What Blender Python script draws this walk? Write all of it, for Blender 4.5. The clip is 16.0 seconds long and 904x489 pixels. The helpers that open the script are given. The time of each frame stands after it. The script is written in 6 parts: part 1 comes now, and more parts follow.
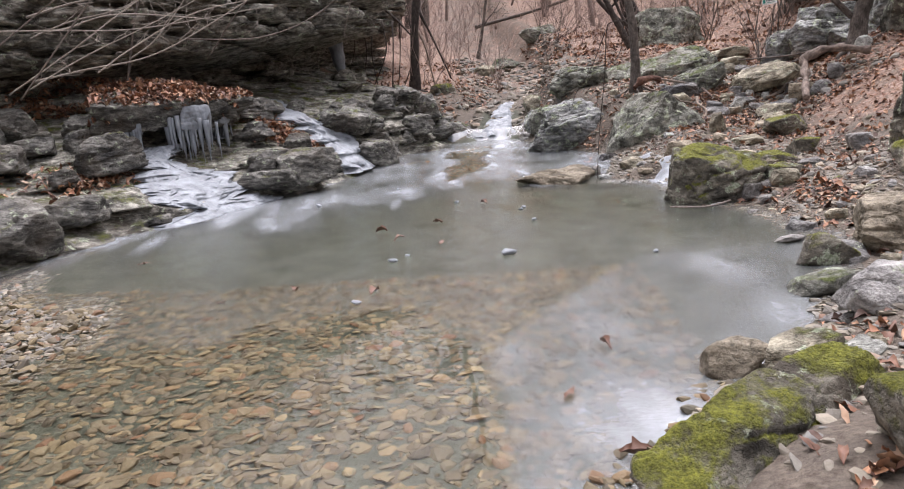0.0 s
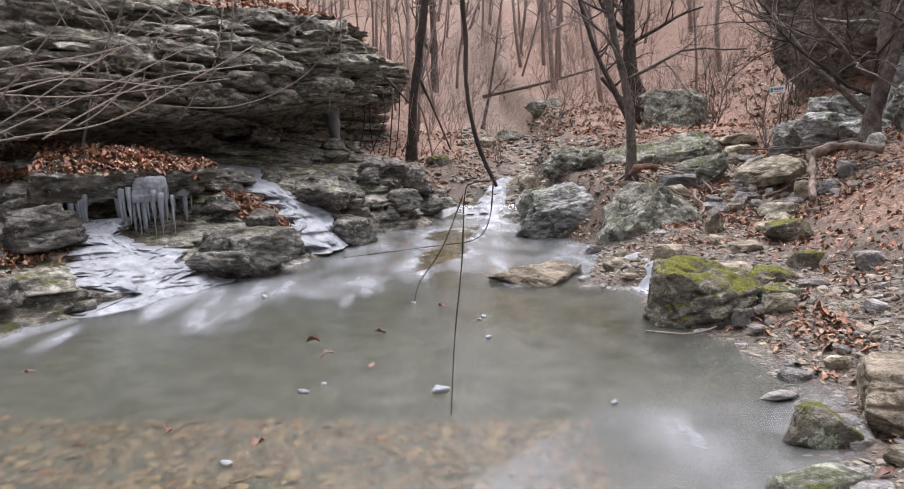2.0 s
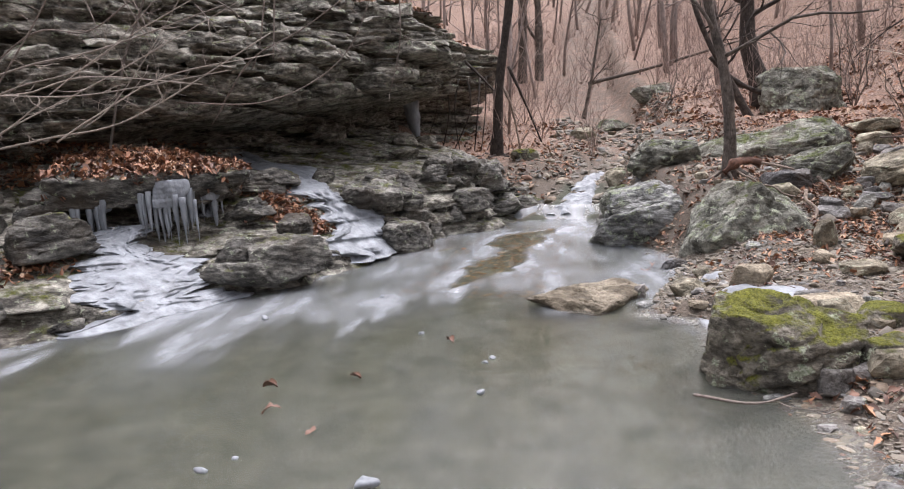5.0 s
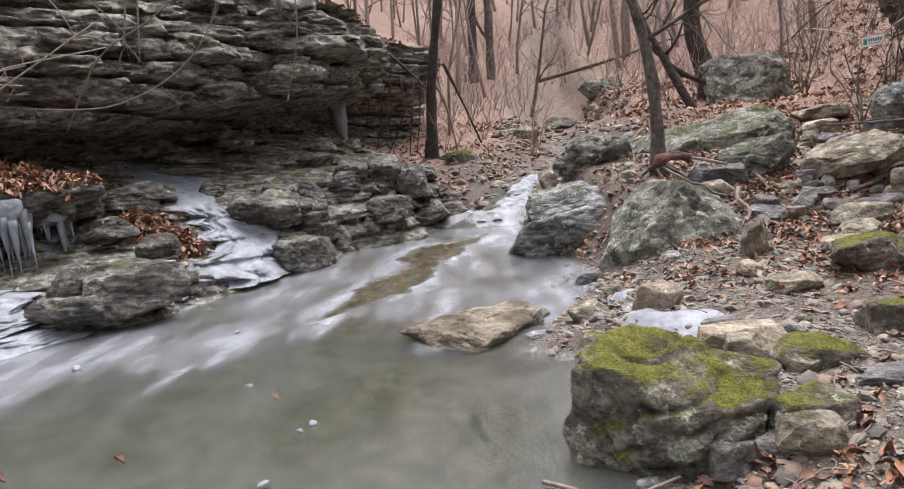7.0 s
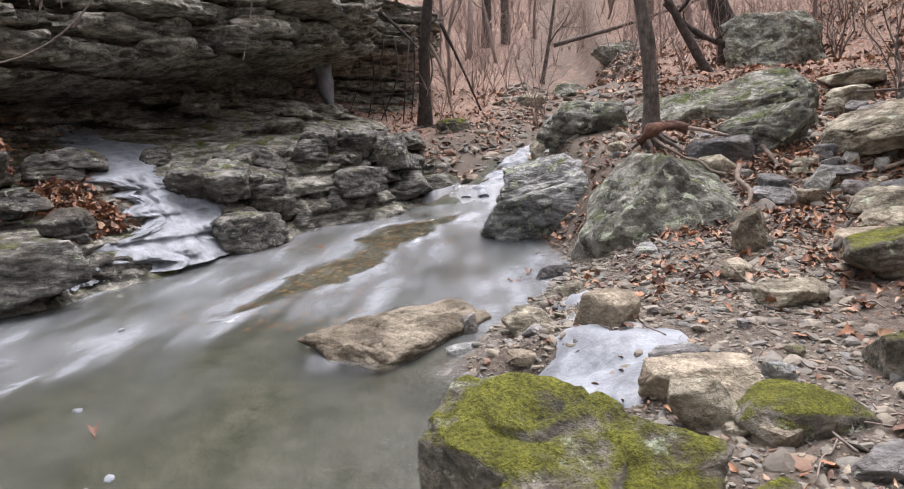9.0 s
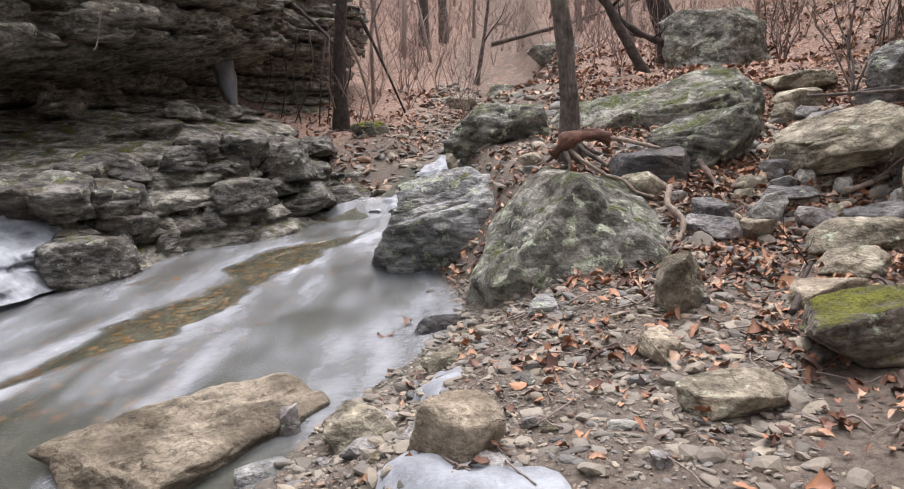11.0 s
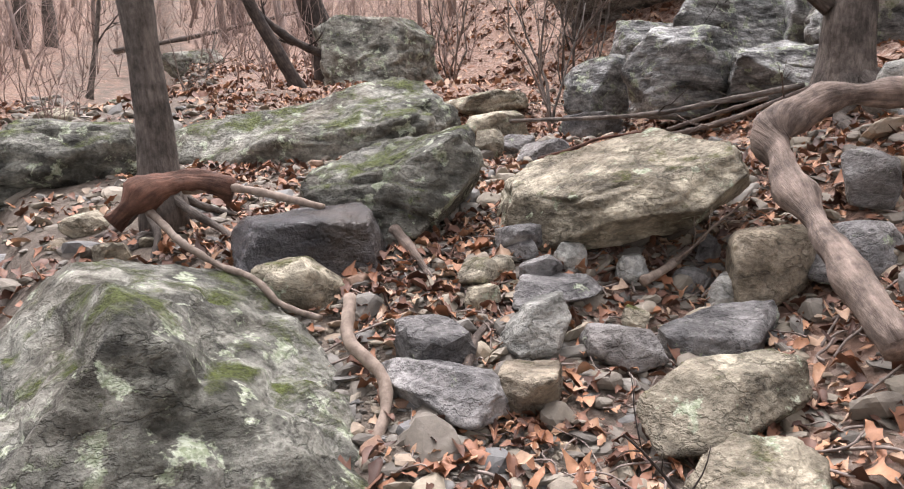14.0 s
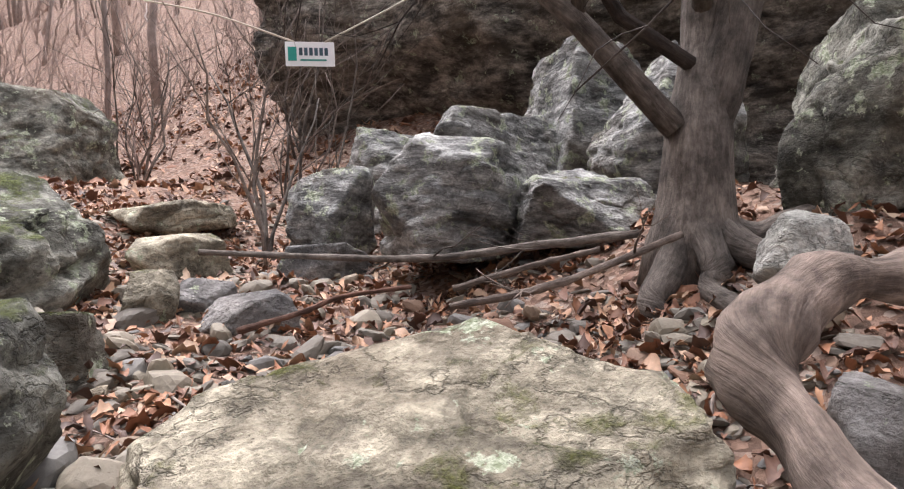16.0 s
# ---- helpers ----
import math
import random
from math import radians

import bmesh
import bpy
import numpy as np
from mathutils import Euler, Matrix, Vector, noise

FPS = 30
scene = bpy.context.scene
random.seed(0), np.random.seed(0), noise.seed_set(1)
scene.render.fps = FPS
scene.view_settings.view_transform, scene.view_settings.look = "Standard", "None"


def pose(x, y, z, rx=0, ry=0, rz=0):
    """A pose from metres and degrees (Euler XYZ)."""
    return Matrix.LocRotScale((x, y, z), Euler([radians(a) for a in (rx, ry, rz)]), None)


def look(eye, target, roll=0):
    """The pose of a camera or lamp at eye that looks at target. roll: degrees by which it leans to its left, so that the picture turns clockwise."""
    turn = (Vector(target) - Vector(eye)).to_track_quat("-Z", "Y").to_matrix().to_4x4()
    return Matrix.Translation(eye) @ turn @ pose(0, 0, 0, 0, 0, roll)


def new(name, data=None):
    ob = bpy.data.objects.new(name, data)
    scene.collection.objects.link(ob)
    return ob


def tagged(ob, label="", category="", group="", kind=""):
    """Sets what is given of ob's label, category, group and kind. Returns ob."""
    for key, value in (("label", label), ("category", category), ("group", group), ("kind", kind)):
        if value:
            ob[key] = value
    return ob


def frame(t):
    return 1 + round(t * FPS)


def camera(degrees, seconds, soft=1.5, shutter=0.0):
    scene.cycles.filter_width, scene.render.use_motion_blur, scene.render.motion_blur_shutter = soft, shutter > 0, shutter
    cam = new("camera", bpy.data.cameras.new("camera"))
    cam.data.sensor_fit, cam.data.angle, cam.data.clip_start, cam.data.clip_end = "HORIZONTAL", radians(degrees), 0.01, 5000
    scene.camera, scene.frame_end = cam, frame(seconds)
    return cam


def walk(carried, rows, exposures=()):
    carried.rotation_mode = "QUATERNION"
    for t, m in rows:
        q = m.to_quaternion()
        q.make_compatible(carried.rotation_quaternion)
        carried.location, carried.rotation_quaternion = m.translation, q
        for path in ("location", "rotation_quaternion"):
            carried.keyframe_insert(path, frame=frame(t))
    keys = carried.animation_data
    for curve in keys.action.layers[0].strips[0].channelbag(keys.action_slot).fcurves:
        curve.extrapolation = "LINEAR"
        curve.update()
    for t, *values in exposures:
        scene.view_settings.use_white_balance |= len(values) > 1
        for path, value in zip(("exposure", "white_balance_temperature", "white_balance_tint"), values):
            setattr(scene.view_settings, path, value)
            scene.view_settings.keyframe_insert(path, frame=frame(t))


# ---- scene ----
cam = camera(65.9, 16.0, soft=1.1)
PATH = [
    (0, (0.183, -0.675, 1.678), (0.044, 1.267, 1.223), -4.7),
    (0.5, (0.243, -0.362, 1.747), (-0.009, 1.578, 1.332), -3.7),
    (1, (0.487, -0.084, 1.828), (0.223, 1.868, 1.485), -3.0),
    (1.5, (0.713, 0.23, 1.863), (0.489, 2.194, 1.559), -2.3),
    (2, (0.85, 0.52, 1.997), (0.681, 2.491, 1.708), -2.0),
    (2.5, (1.082, 0.781, 2.035), (0.96, 2.759, 1.764), -1.2),
    (3, (1.274, 1.093, 2.022), (1.183, 3.074, 1.758), -0.5),
    (3.5, (1.5, 1.374, 2.01), (1.335, 3.348, 1.733), -0.3),
    (4, (1.696, 1.683, 2.065), (1.338, 3.627, 1.758), -0.5),
    (4.2, (1.735, 1.794, 2.049), (1.294, 3.72, 1.735), -0.7),
    (6.3, (2.198, 3.378, 1.858), (1.67, 5.287, 1.577), -4.3),
    (6.5, (2.324, 3.556, 1.814), (1.822, 5.473, 1.541), -4.7),
    (7, (2.65, 4.035, 1.879), (2.189, 5.96, 1.587), -4.9),
    (7.5, (2.711, 4.444, 1.942), (2.201, 6.355, 1.645), -4.5),
    (8, (2.903, 4.759, 1.879), (2.321, 6.649, 1.585), -3.4),
    (8.5, (3.107, 5.162, 1.785), (2.502, 7.038, 1.445), -3.4),
    (9, (3.233, 5.604, 1.748), (2.692, 7.494, 1.378), -4.3),
    (9.5, (3.36, 6.01, 1.789), (2.886, 7.915, 1.407), -4.4),
    (10, (3.409, 6.487, 1.732), (2.976, 8.404, 1.359), -4.4),
    (10.2, (3.421, 6.651, 1.728), (2.988, 8.568, 1.357), -4.4),
    (12.3, (3.871, 8.887, 1.717), (3.506, 10.815, 1.331), -2.6),
    (12.5, (3.884, 9.107, 1.715), (3.517, 11.036, 1.332), -2.5),
    (13, (3.9, 9.661, 1.699), (3.642, 11.613, 1.346), -2.5),
    (13.5, (3.834, 10.22, 1.661), (3.943, 12.186, 1.315), -2.3),
    (14, (3.87, 10.708, 1.669), (4.378, 12.609, 1.312), -2.3),
    (14.5, (4.057, 11.204, 1.679), (4.726, 13.058, 1.336), -2.0),
    (15, (4.285, 11.736, 1.73), (5.11, 13.534, 1.434), -1.2),
    (15.5, (4.512, 12.241, 1.708), (5.541, 13.946, 1.519), 0.3),
    (16, (4.812, 12.804, 1.804), (6.037, 14.384, 1.755), 1.5),
]
walk(cam, [(t, look(eye, target, roll)) for t, eye, target, roll in PATH], [(0.0, 1.52, 6300, 19.5), (10.0, 1.52, 6400, 18.5), (12.5, 1.5, 6500, 18.5), (14.0, 1.9, 6450, 19.0), (16.0, 1.9, 6400, 19.0)])

# ---- world and sun: an even, overcast winter sky ----
world = bpy.data.worlds.new("overcast_sky")
scene.world = world
world.use_nodes = True
wn, wl = world.node_tree.nodes, world.node_tree.links
sky = wn.new("ShaderNodeTexSky")
sky.sky_type, sky.sun_disc = "NISHITA", False
sky.sun_elevation, sky.sun_rotation = radians(68), radians(8)
sky.air_density, sky.dust_density, sky.ozone_density = 1.0, 4.0, 1.0
wash = wn.new("ShaderNodeHueSaturation")
wash.inputs["Saturation"].default_value = 0.12
wl.new(sky.outputs[0], wash.inputs["Color"])
wl.new(wash.outputs[0], wn["Background"].inputs[0])
wn["Background"].inputs[1].default_value = 0.1
sun = new("sun", bpy.data.lights.new("sun", "SUN"))
sun.data.energy, sun.data.angle, sun.data.color = 1.5, radians(60), (1.0, 0.98, 0.95)
sun.matrix_world = pose(0, 0, 30, -22, 0, -8)


# ---- noise and mesh helpers ----
def lattice(ix, iy, iz, seed):
    h = (ix * 374761393 + iy * 668265263 + iz * 1440662683 + seed * 974634777) & 0xFFFFFFFF
    h = ((h ^ (h >> 13)) * 1274126177) & 0xFFFFFFFF
    return ((h ^ (h >> 16)) & 0xFFFF) / 32767.5 - 1.0


def vnoise(p, seed=0):
    """Smooth value noise, about -1 to 1, for an array of points."""
    i = np.floor(p).astype(np.int64)
    f = p - i
    f = f * f * (3 - 2 * f)
    out = 0.0
    for a in (0, 1):
        for b in (0, 1):
            for c in (0, 1):
                w = (f[..., 0] if a else 1 - f[..., 0]) * (f[..., 1] if b else 1 - f[..., 1]) * (f[..., 2] if c else 1 - f[..., 2])
                out = out + w * lattice(i[..., 0] + a, i[..., 1] + b, i[..., 2] + c, seed)
    return out


def fbm(p, octaves=4, seed=0, gain=0.5):
    out, amp, p = 0.0, 1.0, np.asarray(p, float)
    for o in range(octaves):
        out = out + amp * vnoise(p, seed + 17 * o)
        amp *= gain
        p = p * 2.03 + 11.3
    return out


def fbm2(x, y, scale, octaves=4, seed=0):
    x, y = np.broadcast_arrays(np.asarray(x, float), np.asarray(y, float))
    return fbm(np.stack([x * scale, y * scale, x * 0 + 0.37], -1), octaves, seed)


def smooth(a, b, x):
    t = np.clip((np.asarray(x, float) - a) / (b - a), 0, 1)
    return t * t * (3 - 2 * t)


def mesh_np(name, verts, faces, material, shade=True):
    """A mesh from arrays; faces all of one size."""
    verts, faces = np.asarray(verts, np.float32), np.asarray(faces, np.int32)
    me = bpy.data.meshes.new(name)
    me.vertices.add(len(verts))
    me.vertices.foreach_set("co", verts.ravel())
    k = faces.shape[1]
    me.loops.add(faces.size)
    me.loops.foreach_set("vertex_index", faces.ravel())
    me.polygons.add(len(faces))
    me.polygons.foreach_set("loop_start", np.arange(0, faces.size, k, dtype=np.int32))
    me.polygons.foreach_set("use_smooth", np.full(len(faces), shade))
    me.update(calc_edges=True)
    me.validate()
    if material:
        me.materials.append(material)
    return me


def grid_faces(n, m):
    i = np.arange(n * m).reshape(n, m)
    return np.stack([i[:-1, :-1], i[1:, :-1], i[1:, 1:], i[:-1, 1:]], -1).reshape(-1, 4)


def part(name, me, parent, label=""):
    ob = new(name, me)
    ob.parent = parent
    return tagged(ob, label)


def attribute(me, name, values):
    me.attributes.new(name, "FLOAT", "POINT").data.foreach_set("value", np.asarray(values, np.float32).ravel())


# ---- materials ----
def material(name):
    m = bpy.data.materials.new(name)
    m.use_nodes = True
    n, l = m.node_tree.nodes, m.node_tree.links
    return m, n, l, n["Principled BSDF"]


def node(n, kind, **inputs):
    x = n.new("ShaderNode" + kind)
    for k, v in inputs.items():
        x.inputs[k.replace("_", " ")].default_value = v
    return x


def noise_node(n, l, coords, scale, detail=6.0, rough=0.6, stretch=None):
    t = node(n, "TexNoise", Scale=scale, Detail=detail, Roughness=rough)
    if stretch:
        mp = n.new("ShaderNodeMapping")
        mp.inputs["Scale"].default_value = stretch
        l.new(coords, mp.inputs["Vector"])
        coords = mp.outputs[0]
    l.new(coords, t.inputs["Vector"])
    return t.outputs["Fac"]


def ramp(n, l, fac, *stops):
    r = n.new("ShaderNodeValToRGB")
    e = r.color_ramp.elements
    while len(e) < len(stops):
        e.new(0.5)
    for el, (p, c) in zip(e, stops):
        el.position = p
        el.color = (c, c, c, 1) if isinstance(c, (int, float)) else (*c, 1)
    l.new(fac, r.inputs[0])
    return r.outputs[0]


def mix(n, l, fac, a, b, blend="MIX"):
    x = n.new("ShaderNodeMix")
    x.data_type, x.blend_type = "RGBA", blend
    for v, sock in ((fac, x.inputs[0]), (a, x.inputs[6]), (b, x.inputs[7])):
        if isinstance(v, (int, float)):
            sock.default_value = v
        elif isinstance(v, tuple):
            sock.default_value = (*v, 1)
        else:
            l.new(v, sock)
    return x.outputs[2]


def math_node(n, l, op, a, b=None):
    x = n.new("ShaderNodeMath")
    x.operation = op
    for v, sock in ((a, x.inputs[0]), (b, x.inputs[1])):
        if v is None:
            continue
        if isinstance(v, (int, float)):
            sock.default_value = v
        else:
            l.new(v, sock)
    return x.outputs[0]


def bump(n, l, p, height, strength, distance):
    b = node(n, "Bump", Strength=strength, Distance=distance)
    l.new(height, b.inputs["Height"])
    l.new(b.outputs[0], p.inputs["Normal"])
    return b


def upward(n, l):
    g = n.new("ShaderNodeNewGeometry")
    s = n.new("ShaderNodeSeparateXYZ")
    l.new(g.outputs["Normal"], s.inputs[0])
    return s.outputs[2], g.outputs["Position"]


def stone(name, dark, light, moss=0.0, lichen=0.0, rough=0.85, layered=False, wet=0.0, moss_colour=(0.115, 0.125, 0.022), scale=1.0, stain=(0.09, 0.066, 0.042), crusty=0.8):
    """Weathered rock: broad blotches, thin beds, cracks with their shade put into the colour, rusty stain, lichen
    crusts and moss on what faces up.
    """
    m, n, l, p = material(name)
    up, where = upward(n, l)
    rnd = n.new("ShaderNodeObjectInfo").outputs["Random"]
    big = noise_node(n, l, where, 2.4 * scale, 6, 0.6, (1, 1, 3.0) if layered else (1, 1, 1.5))
    mid = noise_node(n, l, where, 8 * scale, 6, 0.62, (1, 1, 2.2) if layered else (1, 1, 1.4))
    fine = noise_node(n, l, where, 42 * scale, 6, 0.65)
    tip = n.new("ShaderNodeMapping")
    tip.inputs["Rotation"].default_value = (0.16, -0.12, 0.0)
    l.new(where, tip.inputs["Vector"])
    beds = noise_node(n, l, tip.outputs[0], 4.5 * scale, 8, 0.68, (1.0, 1.0, 5.0) if layered else (1.0, 1.0, 2.2))
    col = mix(n, l, ramp(n, l, big, (0.38, 0.0), (0.6, 1.0)), tuple(0.7 * q for q in dark), light)
    col = mix(n, l, crusty, col, ramp(n, l, mid, (0.38, 0.4), (0.5, 0.9), (0.62, 1.25)), "MULTIPLY")
    col = mix(n, l, 0.7 if layered else 0.35, col, ramp(n, l, beds, (0.38, 0.35), (0.5, 0.9), (0.62, 1.2)), "MULTIPLY")
    col = mix(n, l, 0.6, col, ramp(n, l, fine, (0.36, 0.45), (0.6, 1.12)), "MULTIPLY")
    crack_line = math_node(n, l, "ABSOLUTE", math_node(n, l, "SUBTRACT", noise_node(n, l, where, 2.6 * scale, 6, 0.6, (1, 1, 1.8)), 0.5))
    crack = ramp(n, l, crack_line, (0.0, 0.0), (0.012, 1.0))
    # crevice shade painted into the colour along the crack lines
    col = mix(n, l, 0.45, col, ramp(n, l, crack_line, (0.0, 0.1), (0.008, 0.8), (0.02, 1.0)), "MULTIPLY")
    st = noise_node(n, l, where, 1.3 * scale, 4, 0.6)
    col = mix(n, l, ramp(n, l, st, (0.5, 0.0), (0.72, 0.6)), col, stain)
    tone = math_node(n, l, "MULTIPLY_ADD", rnd, 0.45)
    tone.node.inputs[2].default_value = 0.8
    col = mix(n, l, 1.0, col, tone, "MULTIPLY")
    if lichen:
        li = noise_node(n, l, where, 6 * scale, 8, 0.72)
        grown = ramp(n, l, li, (0.62 - 0.14 * lichen, 0.0), (0.65 - 0.12 * lichen, 0.85))
        crusts = mix(n, l, ramp(n, l, fine, (0.4, 0.0), (0.6, 1.0)), (0.25, 0.30, 0.185), (0.50, 0.54, 0.42))
        col = mix(n, l, grown, col, crusts)
    mossy = None
    if moss:
        mo = math_node(n, l, "ADD", noise_node(n, l, where, 3.2 * scale, 8, 0.7), math_node(n, l, "MULTIPLY", up, 0.22))
        mask = ramp(n, l, mo, (0.86 - 0.32 * moss, 0.0), (0.98 - 0.32 * moss, 1.0))
        tuft = noise_node(n, l, where, 60, 5, 0.7)
        mc = mix(n, l, ramp(n, l, tuft, (0.3, 0.0), (0.7, 1.0)), tuple(c * 0.3 for c in moss_colour), tuple(c * 1.8 for c in moss_colour))
        mc = mix(n, l, 0.7, mc, ramp(n, l, mid, (0.36, 0.35), (0.6, 1.15)), "MULTIPLY")
        col = mix(n, l, mask, col, mc)
        mossy = math_node(n, l, "MULTIPLY", math_node(n, l, "ADD", tuft, 0.3), mask)
    l.new(col, p.inputs["Base Color"])
    p.inputs["Roughness"].default_value = rough - 0.45 * wet
    p.inputs["Specular IOR Level"].default_value = 0.3 + 0.3 * wet
    jog = n.new("ShaderNodeVectorMath")
    jog.operation = "MULTIPLY_ADD"
    jog.inputs[1].default_value = (0.16, 0.16, 0.16)
    wob = node(n, "TexNoise", Scale=6.0 * scale, Detail=4.0)
    l.new(where, wob.inputs["Vector"])
    l.new(wob.outputs["Color"], jog.inputs[0])
    l.new(where, jog.inputs[2])
    chip = node(n, "TexVoronoi", Scale=8.0 * scale)
    l.new(jog.outputs[0], chip.inputs["Vector"])
    hgt = math_node(n, l, "ADD", math_node(n, l, "MULTIPLY", crack, 0.12), math_node(n, l, "MULTIPLY", mid, 0.9))
    hgt = math_node(n, l, "ADD", hgt, math_node(n, l, "MULTIPLY", beds, 0.9 if layered else 0.45))
    hgt = math_node(n, l, "ADD", hgt, math_node(n, l, "MULTIPLY", fine, 0.3))
    hgt = math_node(n, l, "SUBTRACT", hgt, math_node(n, l, "MULTIPLY", chip.outputs["Distance"], 0.55))
    if mossy:
        hgt = math_node(n, l, "ADD", hgt, math_node(n, l, "MULTIPLY", mossy, 0.6))
    bump(n, l, p, hgt, 1.0, 0.06)
    return m


def plain(name, a, b, scale=20.0, rough=0.8, stretch=None, bumps=0.4, depth=0.01, island=False, grain=False):
    """Two-tone natural surface with grain."""
    m, n, l, p = material(name)
    _, where = upward(n, l)
    if grain:
        at = n.new("ShaderNodeAttribute")
        at.attribute_name = "grain"
        where = at.outputs["Vector"]
    f = noise_node(n, l, where, scale, 8, 0.65, stretch)
    col = mix(n, l, ramp(n, l, f, (0.3, 0.0), (0.7, 1.0)), a, b)
    g = n.new("ShaderNodeNewGeometry").outputs["Random Per Island"] if island else n.new("ShaderNodeObjectInfo").outputs["Random"]
    tone = math_node(n, l, "MULTIPLY_ADD", g, 0.5)
    tone.node.inputs[2].default_value = 0.75
    col = mix(n, l, 1.0, col, tone, "MULTIPLY")
    if grain:
        patch = noise_node(n, l, n.new("ShaderNodeNewGeometry").outputs["Position"], 7, 7, 0.7)
        col = mix(n, l, 0.85, col, ramp(n, l, patch, (0.38, 0.3), (0.62, 1.15)), "MULTIPLY")
    l.new(col, p.inputs["Base Color"])
    p.inputs["Roughness"].default_value = rough
    p.inputs["Specular IOR Level"].default_value = 0.3
    bump(n, l, p, f, bumps, depth)
    return m


def leaf_material():
    m, n, l, p = material("dead_leaf")
    g = n.new("ShaderNodeNewGeometry").outputs["Random Per Island"]
    _, where = upward(n, l)
    col = ramp(n, l, g, (0.0, (0.07, 0.036, 0.025)), (0.35, (0.17, 0.078, 0.046)), (0.62, (0.33, 0.145, 0.072)), (0.8, (0.47, 0.245, 0.13)), (1.0, (0.5, 0.37, 0.26)))
    f = noise_node(n, l, where, 45, 4)
    col = mix(n, l, 0.6, col, ramp(n, l, f, (0.3, 0.45), (0.7, 1.0)), "MULTIPLY")
    l.new(col, p.inputs["Base Color"])
    p.inputs["Roughness"].default_value = 0.62
    bump(n, l, p, f, 0.3, 0.004)
    return m


def pebble_material(name, dull=1.0, tint=(1, 1, 1)):
    m, n, l, p = material(name)
    g = n.new("ShaderNodeNewGeometry").outputs["Random Per Island"]
    _, where = upward(n, l)
    k = dull
    col = ramp(n, l, g, (0.0, (0.10 * k, 0.09 * k, 0.075 * k)), (0.25, (0.20 * k, 0.175 * k, 0.14 * k)), (0.5, (0.27 * k, 0.235 * k, 0.175 * k)), (0.7, (0.15 * k, 0.15 * k, 0.145 * k)), (0.88, (0.36 * k, 0.31 * k, 0.23 * k)), (1.0, (0.22 * k, 0.12 * k, 0.075 * k)))
    f = noise_node(n, l, where, 40, 6, 0.7)
    col = mix(n, l, 1.0, col, tint, "MULTIPLY")
    col = mix(n, l, 0.6, col, ramp(n, l, f, (0.3, 0.45), (0.7, 1.0)), "MULTIPLY")
    l.new(col, p.inputs["Base Color"])
    p.inputs["Roughness"].default_value = 0.75
    bump(n, l, p, f, 0.4, 0.006)
    return m


def ground_material():
    """Soil with leaf litter; silt in the pool's bed."""
    m, n, l, p = material("forest_floor")
    _, where = upward(n, l)
    silt = n.new("ShaderNodeAttribute")
    silt.attribute_name = "silt"
    litter = n.new("ShaderNodeAttribute")
    litter.attribute_name = "litter"
    a = noise_node(n, l, where, 3.0, 8, 0.7)
    b = noise_node(n, l, where, 26, 8, 0.75)
    soil = mix(n, l, ramp(n, l, b, (0.35, 0.0), (0.65, 1.0)), (0.075, 0.058, 0.046), (0.21, 0.175, 0.14))
    soil = mix(n, l, ramp(n, l, a, (0.4, 0.0), (0.6, 0.5)), soil, (0.12, 0.105, 0.09))
    v = node(n, "TexVoronoi", Scale=26.0)
    l.new(where, v.inputs["Vector"])
    sep = n.new("ShaderNodeSeparateColor")
    l.new(v.outputs["Color"], sep.inputs[0])
    leaves = ramp(n, l, sep.outputs[0], (0.0, (0.13, 0.085, 0.063)), (0.4, (0.26, 0.165, 0.122)), (0.7, (0.36, 0.235, 0.175)), (1.0, (0.42, 0.34, 0.285)))
    leaves = mix(n, l, 0.5, leaves, ramp(n, l, b, (0.3, 0.35), (0.7, 1.0)), "MULTIPLY")
    lm = math_node(n, l, "ADD", litter.outputs["Fac"], math_node(n, l, "MULTIPLY", math_node(n, l, "SUBTRACT", a, 0.5), 1.6))
    col = mix(n, l, ramp(n, l, lm, (0.35, 0.0), (0.65, 1.0)), soil, leaves)
    bed = mix(n, l, ramp(n, l, a, (0.35, 0.0), (0.65, 1.0)), (0.062, 0.068, 0.05), (0.125, 0.13, 0.1))
    bed = mix(n, l, 0.5, bed, ramp(n, l, b, (0.3, 0.4), (0.7, 1.0)), "MULTIPLY")
    col = mix(n, l, silt.outputs["Fac"], col, bed)
    l.new(col, p.inputs["Base Color"])
    p.inputs["Roughness"].default_value = 0.9
    p.inputs["Specular IOR Level"].default_value = 0.2
    bump(n, l, p, math_node(n, l, "ADD", b, math_node(n, l, "MULTIPLY", v.outputs["Distance"], 0.5)), 0.7, 0.04)
    return m


